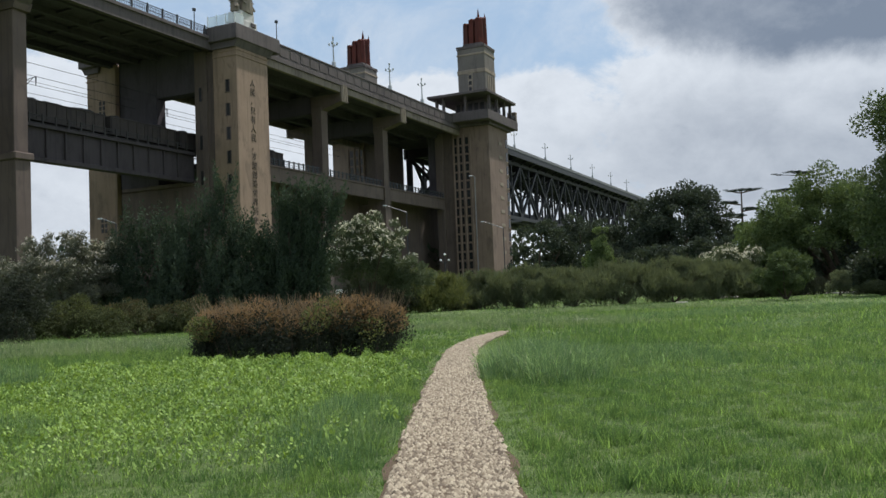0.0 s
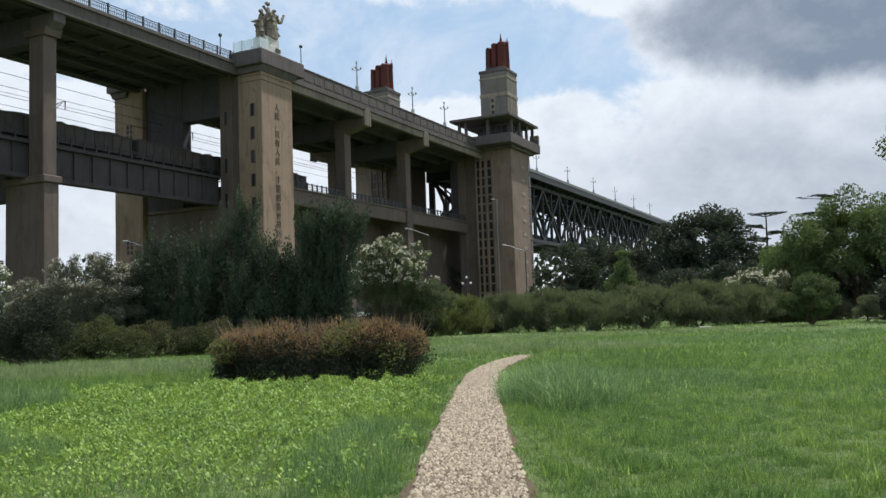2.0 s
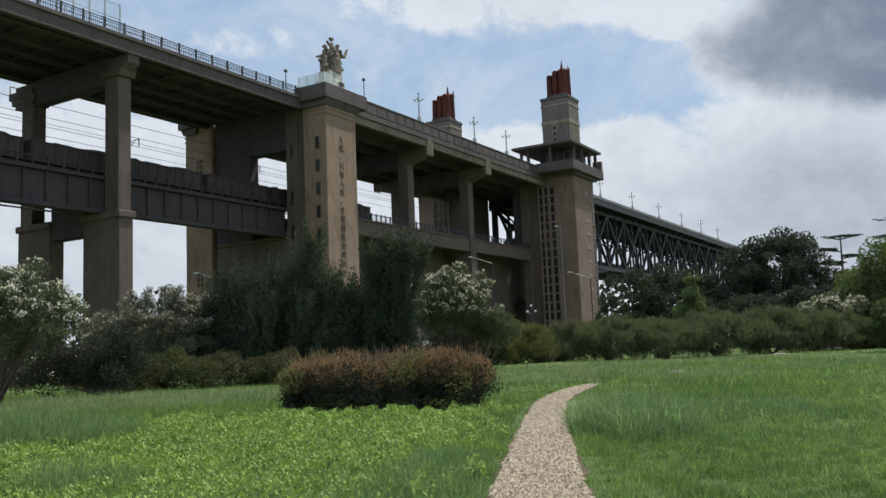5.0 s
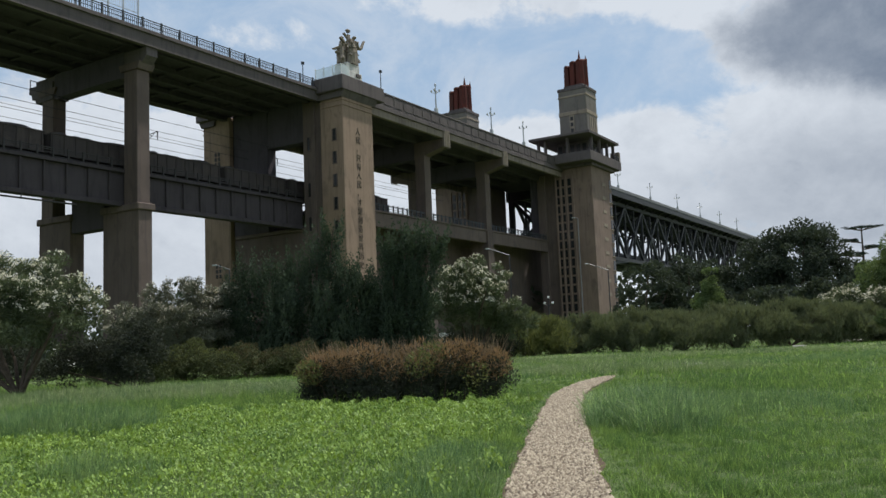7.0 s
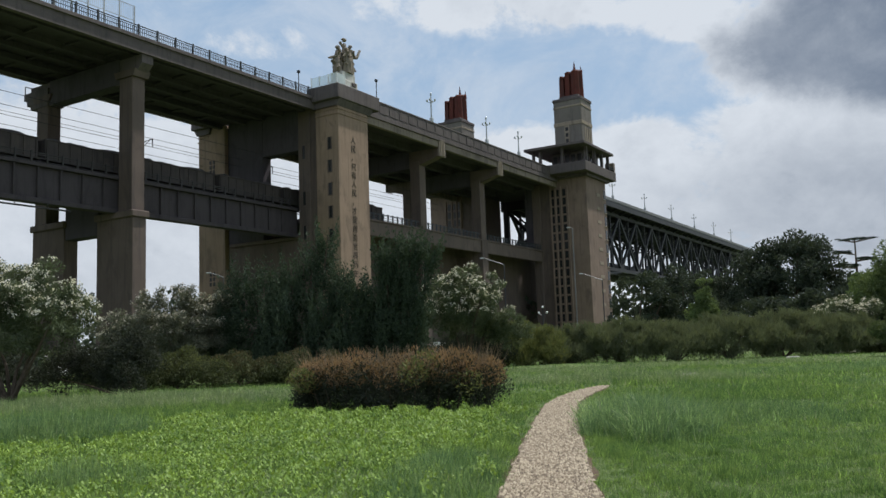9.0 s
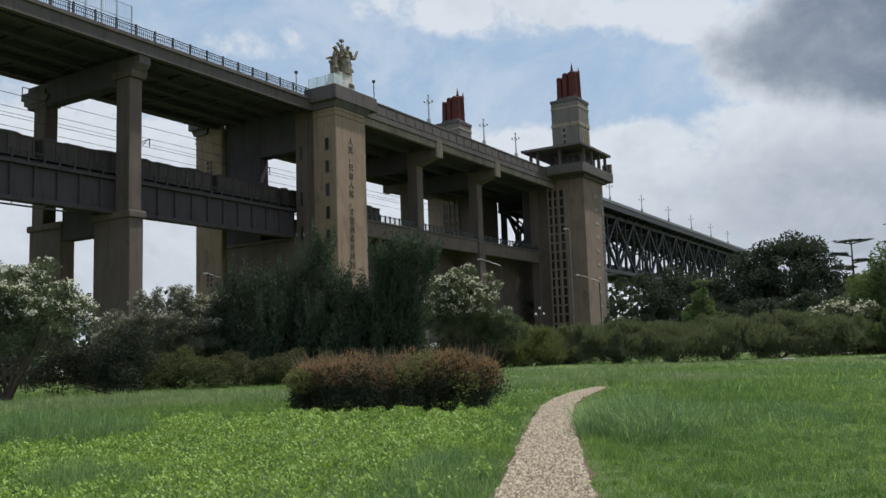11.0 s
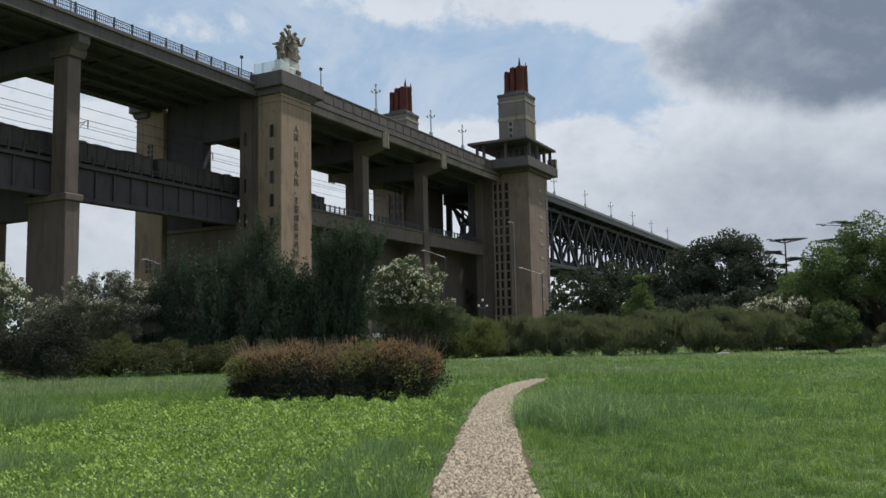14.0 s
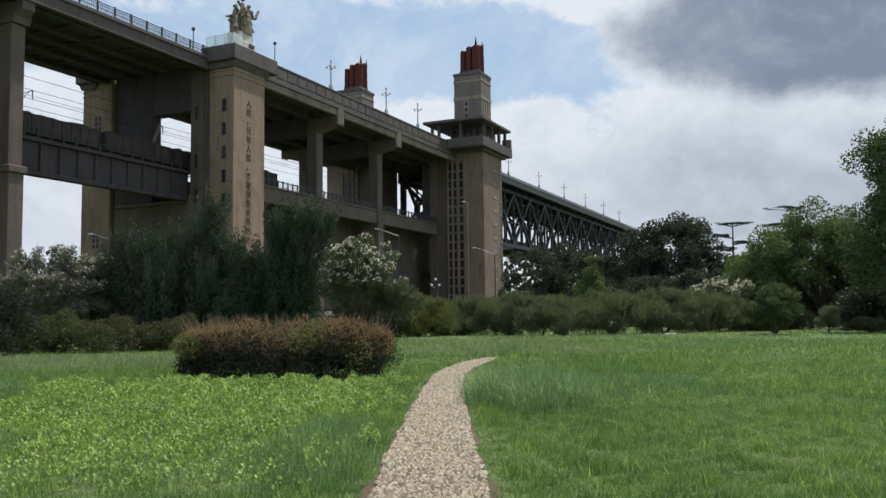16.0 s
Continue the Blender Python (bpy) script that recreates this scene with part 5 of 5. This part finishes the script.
plant("oleander", "distant oleander with pale blossom behind the long hedge", "shrub", (26.5, 77.6), 14,
      [(0, 0, 2.8, 3.2, 2.6, 2.0, 40, 0.7)], LEAF_OLEANDER, 22000, 0.2, 0.06, 0.10, 5, group=OLE, bloom=(520, PETAL, 3.0))

plant("shrub", "dark shrub in the shade of the oleander", "shrub", (-16.9, 33.6), 21, [(0, 0, 1.4, 1.4, 1.2, 1.4, 26, 0.5), (-2.6, 1.0, 1.2, 2.2, 1.2, 1.1, 26, 0.5)], LEAF_BLACK, 24000, 0.12, 0.05, 0.06, 6)
plant("shrub", "dark shrub behind the flowering oleander", "shrub", (-25.5, 36.0), 22, [(0, 0, 1.4, 3.0, 1.2, 1.4, 30, 0.6)], LEAF_BLACK, 18000, 0.12, 0.05, 0.06, 6)
LOW = "low shrubs before the junipers"
for i, (x, y, h, top, label) in enumerate([
        (-20.3, 40.0, 1.8, LEAF_BLACK, "low dark shrub before the junipers"), (-17.7, 40.6, 2.0, LEAF_YELLOW, "low dark shrub with yellow-green tips before the junipers"),
        (-15.2, 42.4, 1.9, LEAF_TIP, "low dark shrub with rusty tips before the junipers"), (-12.8, 43.8, 1.7, LEAF_TIP, "low dark shrub with rusty tips before the junipers"), (-10.4, 45.0, 1.3, LEAF_BLACK, "low dark shrub before the junipers")]):
    plant("shrub", label, "shrub", (x, y), 23 + i, [(0, 0, h * 0.38, 3.1, 1.3, h * 0.36, 70, 0.40), (rs.uniform(-1.2, 1.2), 0.3, h * 0.62, 1.1, 0.9, h * 0.36, 20, 0.36), (rs.uniform(-2, 2), 0.2, h * 0.5, 0.8, 0.8, h * 0.42, 14, 0.3)], LEAF_SHRUB, 12000, 0.125, 0.05, 0.04, 5, group=LOW, low=-1.0, extra=[(top, 4200, 0.10, 0.036, h * 0.5)])


def juniper(pos, seed, spires, label):
    """A juniper: flame-shaped sprays that curl outwards and up from several leaders."""
    rng = np.random.RandomState(seed)
    t = thing("juniper", Matrix.Translation((*pos, 0)), label, "tree", "dark junipers")
    cl, core = [], []
    for x, y, h, r, lean in spires:
        part("leader", tube(B(), (x * 0.4, y * 0.4, -0.05), (x + lean * h * 0.85, y, h * 0.9), 0.13, 0.04, 6), BARK, t)
        for q in (0.08, 0.22, 0.36, 0.50, 0.64, 0.76):
            k = r * (1.0 - 0.5 * q)
            core.append([x + lean * h * q, y, h * q, k * 0.72, k * 0.72, 0.10 * h])
        for i in range(int(8 + h * 5.0)):
            z = h * rng.uniform(0.04, 0.86) if i else h * 0.82
            q = z / h
            a = rng.rand() * 6.28
            k = r * (1.0 - 0.5 * q) * rng.uniform(0.55, 1.05) if i else 0.0
            rise = min(rng.uniform(1.0, 2.0), h - z + 0.35)
            out = rng.uniform(0.15, 0.42) * rise + lean * rise * 2.0
            fat = rng.uniform(0.24, 0.36) * (1.1 - 0.3 * q)
            for j in range(5):
                w5 = j / 4
                g = fat * (0.9, 1.0, 0.8, 0.56, 0.34)[j]
                cl.append([x + lean * z + math.cos(a) * (k + out * w5 * (1 - 0.4 * w5)), y + math.sin(a) * (k + out * w5 * (1 - 0.4 * w5)), z + rise * w5 ** 1.15, g, g, g * 1.5])
    v, f = foliage(rng, np.array(cl), 58000, 0.17, 0.068, 1.2, 0.3, 0.4)
    v2, f2 = foliage(rng, np.array(core), 9000, 0.26, 0.15, 1.0, 0.7, 0.4)
    v = np.concatenate([v, v2])
    ob = new("crown", data("crown", v, np.arange(len(v)).reshape(-1, 4), LEAF_JUNIPER))
    ob.parent = t
    return t


juniper((-13.6, 48.2), 31, [(-5.0, 0, 5.4, 1.0, 0.0), (-4.2, -0.4, 6.1, 0.95, 0.0), (-3.3, -0.3, 7.0, 1.1, 0.0), (-2.0, 0.3, 7.0, 1.2, 0.0), (-0.7, -0.2, 7.4, 1.1, 0.01), (0.4, 0.3, 8.2, 0.95, 0.02), (1.3, 0.0, 9.2, 0.8, 0.035), (2.3, -0.4, 6.7, 1.0, 0.01), (3.3, 0, 5.9, 1.1, 0.0), (-1.2, -1.2, 4.8, 1.4, 0.0), (1.6, -1.2, 4.6, 1.4, 0.0)], "broad dark green juniper with twisted upright sprays")
juniper((-7.7, 49.3), 32, [(-2.6, -0.3, 5.6, 1.1, 0.0), (-1.8, 0, 8.2, 0.7, 0.08), (-1.05, 0.3, 8.8, 0.75, 0.09), (-0.4, 0, 8.3, 0.7, 0.11), (0.1, -0.1, 8.5, 0.4, 0.22), (0.35, 0.2, 4.0, 0.95, 0.0), (-1.4, -0.5, 4.6, 1.1, 0.0)], "dark green juniper with a broad leaning plume")

HED = "bushes of the long hedge"
for i, (x, y, h, wd, mat) in enumerate([
        (-1.4, 64.0, 3.3, 2.6, LEAF_YELLOW), (2.2, 66.0, 3.0, 2.9, LEAF_HEDGE), (6.2, 65.6, 3.4, 2.7, LEAF_HEDGE), (10.2, 65.3, 3.0, 3.0, LEAF_HEDGE), (14.2, 66.0, 3.5, 2.8, LEAF_HEDGE),
        (18.2, 66.6, 3.6, 3.0, LEAF_HEDGE), (22.0, 67.6, 3.4, 2.8, LEAF_HEDGE), (-4.6, 63.0, 2.6, 2.4, LEAF_BLACK), (26.0, 70.0, 2.6, 2.6, LEAF_HEDGE), (29.5, 72.0, 2.0, 2.4, LEAF_BLACK)]):
    plant("hedge_bush", "feathery yellow-green bush at the end of the long hedge" if mat is LEAF_YELLOW else "tall loose bush in the long dark green hedge", "hedge", (x, y), 40 + i,
          [(0, 0, h * 0.42, wd * 1.35, 1.5, h * 0.42, 90, 0.60), (0, 0.8, h * 0.70, wd * 1.35, 1.0, h * 0.22, 60, 0.40), (rs.uniform(-1, 1), 0.4, h * 0.86, wd * 0.55, 0.8, h * 0.16, 16, 0.3)], mat, 12500, 0.36, 0.056, 0.05, 8, up=1.6, spread=0.45, group=HED, low=-1.0, extra=[(mat, 2400, 0.46, 0.040, h * 0.62)])
plant("bush", "round bright green bush before the hedge", "shrub", (23.4, 57.6), 61, [(0, 0, 1.65, 1.8, 1.6, 1.6, 50, 0.5)], LEAF_SHADE, 14000, 0.17, 0.085, 0.07, 6, low=-0.9)
plant("bush", "small grey-green bush by the pavement", "shrub", (30.5, 65.2), 62, [(0, 0, 1.1, 1.2, 1.0, 1.0, 22, 0.4)], LEAF_HEDGE, 8000, 0.13, 0.06, 0.05, 5)
for i, x in enumerate((27.5, 31.8, 35.6)):
    plant("clipped_hedge", "low clipped hedge section beside the pavement", "hedge", (x, 61.5 if x > 31 else 69.0), 63 + i, [(0, 0, 0.55, 1.7, 0.8, 0.5, 40, 0.35)], LEAF_SHRUB, 12000, 0.1, 0.05, 0.04, 5, group="clipped hedge")

plant("broadleaf_tree", "large dark evergreen tree with a dense rounded crown", "tree", (31.0, 108.0), 71,
      [(0.3, 0, 9.8, 4.8, 5, 4.9, 70, 1.25), (-4.6, 2, 8.2, 4.4, 4, 4.6, 46, 1.2), (-9.8, 4, 6.6, 3.8, 3.5, 4.4, 36, 1.1), (3.6, 0, 7.4, 3.0, 4, 5.2, 34, 1.1), (-3, -1, 3.6, 10.5, 4, 3.4, 60, 1.3)], LEAF_DARK, 42000, 0.42, 0.21, 0.4, 10, group="trees behind the hedge", shell=0.75)
plant("sapling", "pale green young tree before the dark evergreen", "tree", (20.0, 104.0), 72, [(0, 0, 6.2, 1.5, 1.2, 2.8, 22, 0.7), (-1, 0, 4, 1.6, 1.4, 2.2, 16, 0.7)], LEAF_CAMPHOR, 9000, 0.28, 0.13, 0.12, 5, group="trees behind the hedge")
plant("broadleaf_tree", "bright green camphor tree with a billowing crown", "tree", (38.2, 80.5), 73,
      [(-1.2, 0, 7.2, 5.2, 5, 4.6, 66, 1.2), (-5.8, 1, 5.6, 3.6, 3, 4.2, 40, 1.1), (3.2, -1, 6.2, 3.8, 3, 5.0, 40, 1.2)], LEAF_CAMPHOR, 50000, 0.31, 0.15, 0.35, 10, group="trees behind the hedge", shell=0.7)
plant("broadleaf_tree", "tall broadleaf tree with dark trunk by the pavement", "tree", (36.7, 64.6), 74,
      [(0.4, 0, 11.4, 4.6, 4.5, 6.2, 90, 1.25), (-0.6, 0, 6.6, 4.4, 3.4, 4.4, 54, 1.15)], LEAF_SHADE, 40000, 0.29, 0.14, 0.35, 12, group="trees behind the hedge", shell=0.7)
for i, (x, y, r, h) in enumerate([(14, 118, 5.5, 12), (21, 122, 5.5, 13), (27, 100, 4, 6), (42, 106, 4.5, 9), (46, 96, 5, 9), (52, 84, 5, 10), (-14, 76, 3.5, 5), (-28, 62, 4, 5), (-36, 52, 4, 5), (30, 92, 4, 6.5), (34, 84, 4, 5.5), (41, 76, 4.5, 5.5), (47, 72, 4, 5.5), (37, 70, 3, 3.6)]):
    plant("broadleaf_tree", "dark broadleaf tree in the shaded row under the bridge", "tree", (x, y), 80 + i, [(0, 0, h * 0.48, r, r, h * 0.5, 44, 1.1)], LEAF_DARK, 6500, 0.50, 0.27, 0.25, 6, group="background trees", low=-0.95)


def cedar(pos, seed, h, tiers, label):
    """A cedar with a few flat plates of needles on a bare mast; tiers are (height, middle, half width)."""
    rng = np.random.RandomState(seed)
    t = thing("cedar", Matrix.Translation((*pos, 0)), label, "tree", "tiered cedars")
    part("trunk", tube(B(), (0, 0, -0.05), (0.2, 0, h - 0.2), 0.3, 0.09, 7), BARK, t)
    cl = []
    for z, mid, half in tiers:
        for k in range(9):
            x = mid + half * rng.uniform(-1, 1)
            y = rng.uniform(-0.6, 0.6) * half
            drop = 0.10 * abs(x - mid) / half
            part("branch", tube(B(), (0.1, 0, z - 0.5), (x, y, z - drop), 0.07, 0.025, 5), BARK, t)
            for q in (0.55, 0.8, 1.0):
                cl.append([mid * (1 - q) * 0.5 + x * q, y * q, z - drop * q + rng.uniform(-0.12, 0.18), 0.5, 0.5, 0.11])
    v, f = foliage(rng, np.array(cl), 1900 * len(tiers), 0.24, 0.05, 0.2, 0.8)
    ob = new("crown", data("crown", v, f, LEAF_CEDAR))
    ob.parent = t


cedar((45.5, 127.0), 91, 15.1, [(15.0, 0.2, 2.4), (13.2, -2.0, 1.5), (12.2, 1.6, 1.3), (11.2, -1.2, 1.7), (9.8, 0.8, 1.9), (8.2, -0.6, 2.4)], "tall thin cedar with a flat top plate and sparse tiers")
cedar((50.5, 116.0), 92, 16.2, [(16.0, -1.0, 2.6), (13.6, -2.4, 1.8), (12.0, 0.5, 2.4)], "cedar top rising over the camphor tree")

# far belt of trees beyond the bridge
rng = np.random.RandomState(99)
cl = np.array([[math.sin(a) * r, math.cos(a) * r, rng.uniform(3, 13), 7, 7, rng.uniform(5, 8)] for a, r in zip(np.radians(np.linspace(-60, 60, 150)), 230 + rng.uniform(-15, 25, 150))])
v, f = foliage(rng, cl, 16000, 2.1, 1.3, 0.3, 0.5)
belt = new("tree_belt", data("tree_belt", v, f, LEAF_DARK))
tagged(belt, "distant dark belt of trees beyond the bridge", "trees", kind="stuff")

# pavement strip by the trees
pav = part("pavement", block(B(), 24, 60, 72.2, 74.6, -0.05, 0.12, 0.02), concrete("paving", (0.40, 0.37, 0.33), (0.22, 0.2, 0.18), 0.2), None)
tagged(pav, "pale paved strip at the far side of the lawn", "pavement", kind="structure")


def lawn_lamp(x, y, high, reach, label, paint=None):
    t = thing("lamp_post", Matrix.Translation((x, y, 0)), label, "lamp post", "lamp posts behind the hedge")
    part("pole", tube(B(), (0, 0, 0), (0, 0, high), 0.05, 0.04, 8), paint or STEEL, t)
    arm = part("arm", tube(B(), (0, 0, high), (-reach, 0, high + reach * 0.38), 0.04, 0.03, 6), POST_GREY, t)
    part("lamp_head", block(B(), -reach - 0.3, -reach, -0.07, 0.07, high + reach * 0.38 - 0.04, high + reach * 0.38 + 0.05, 0.02), POLE, arm)


lawn_lamp(3.2, 71.9, 11.2, 0.2, "thin white lamp post standing before the great tower", POST_GREY)
lawn_lamp(5.45, 71.8, 6.7, 1.6, "lamp post with a slanting arm behind the hedge")
lawn_lamp(-2.55, 67.9, 8.0, 1.6, "lamp post with a slanting arm behind the oleander")
lawn_lamp(-21.4, 56.1, 6.9, 0.9, "lamp post with a slanting arm behind the grey oleander")


def van(x, y, turn, label):
    """A parked van, seen in glimpses under the shrubs."""
    t = thing("van", pose(x, y, 0, 0, 0, turn), label, "vehicle", "parked vans")
    body = part("body", prism(B(), [(-2.4, 0.35), (2.4, 0.35), (2.4, 1.0), (1.7, 1.25), (1.1, 2.0), (-2.3, 2.05), (-2.4, 1.9)], "y", -0.85, 0.85), WHITE, t)
    part("side_window", block(B(), -2.0, 0.9, -0.87, -0.84, 1.25, 1.75, 0.01), VOID, body)
    part("windscreen", beam(B(), (1.68, 0, 1.32), (1.2, 0, 1.92), 1.5, 0.04), VOID, body)
    for u in (-1.5, 1.5):
        for v in (-0.86, 0.68):
            part("wheel", tube(B(), (u, v, 0.33), (u, v + 0.18, 0.33), 0.33, None, 14), VOID, t)


van(-6.4, 70.5, 8, "white parked van glimpsed behind the oleander")
van(-3.0, 71.0, 8, "white parked van glimpsed under the oleander branches")
van(-13.5, 66.0, 10, "white parked van glimpsed behind the junipers")
van(-39.0, 62.0, 20, "white parked van glimpsed under the flowering oleander")


def garden_lamp(x, y, label):
    t = thing("garden_lamp", Matrix.Translation((x, y, 0)), label, "lamp post", "globe lamps by the great tower")
    part("pole", tube(B(), (0, 0, 0), (0, 0, 4.2), 0.07, 0.05, 8), STEEL, t)
    for i, (dx, z) in enumerate(((-0.35, 4.2), (0.35, 4.2), (0.0, 4.7))):
        arm = part("arm", tube(B(), (0, 0, 4.0), (dx, 0, z), 0.035, None, 5), STEEL, t)
        g = B()
        bmesh.ops.create_icosphere(g, subdivisions=2, radius=0.11, matrix=Matrix.Translation((dx, 0, z + 0.1)))
        part("globe", g, WHITE, arm, smooth=True)


garden_lamp(0.4, 75.0, "white three-globe lamp rising behind the hedge")

# reddish shelter half hidden under the trees by the pavement
sh = thing("shelter", pose(38.6, 71.6, 0, 0, 0, -12), "reddish-brown shelter half hidden in the shade of the trees", "shelter")
BROWN = plain("brown_boards", (0.13, 0.05, 0.035), 0.85)
for x in (-1.6, 1.6):
    for y in (-0.8, 0.8):
        part("post", block(B(), x - 0.09, x + 0.09, y - 0.09, y + 0.09, -0.02, 3.0, 0.01), BROWN, sh)
part("back_panel", block(B(), -1.5, 1.5, 0.76, 0.84, 1.4, 2.9, 0.01), BROWN, sh)
part("bench", block(B(), -1.4, 1.4, 0.1, 0.7, 0.4, 0.48, 0.02), WHITE, sh)
part("roof", prism(B(), [(-1.2, 3.0), (1.2, 3.0), (0.0, 3.5)], "x", -2.0, 2.0), BROWN, sh)

# two pale worn kerb stones lying in the grass
STONE = concrete("pale_stone", (0.50, 0.47, 0.42), (0.30, 0.28, 0.24), 0.3)
first = thing("kerb_stone", pose(5.9, 35.8, 0, 0, 0, 4), "pale worn kerb stone lying flat in the grass", "stone", "stones in the lawn")
part("slab", block(B(), -0.42, 0.42, -0.2, 0.2, -0.05, 0.19, 0.03), STONE, first)
copy_thing(first, pose(17.5, 62.0, -0.08, 0, 0, -8))
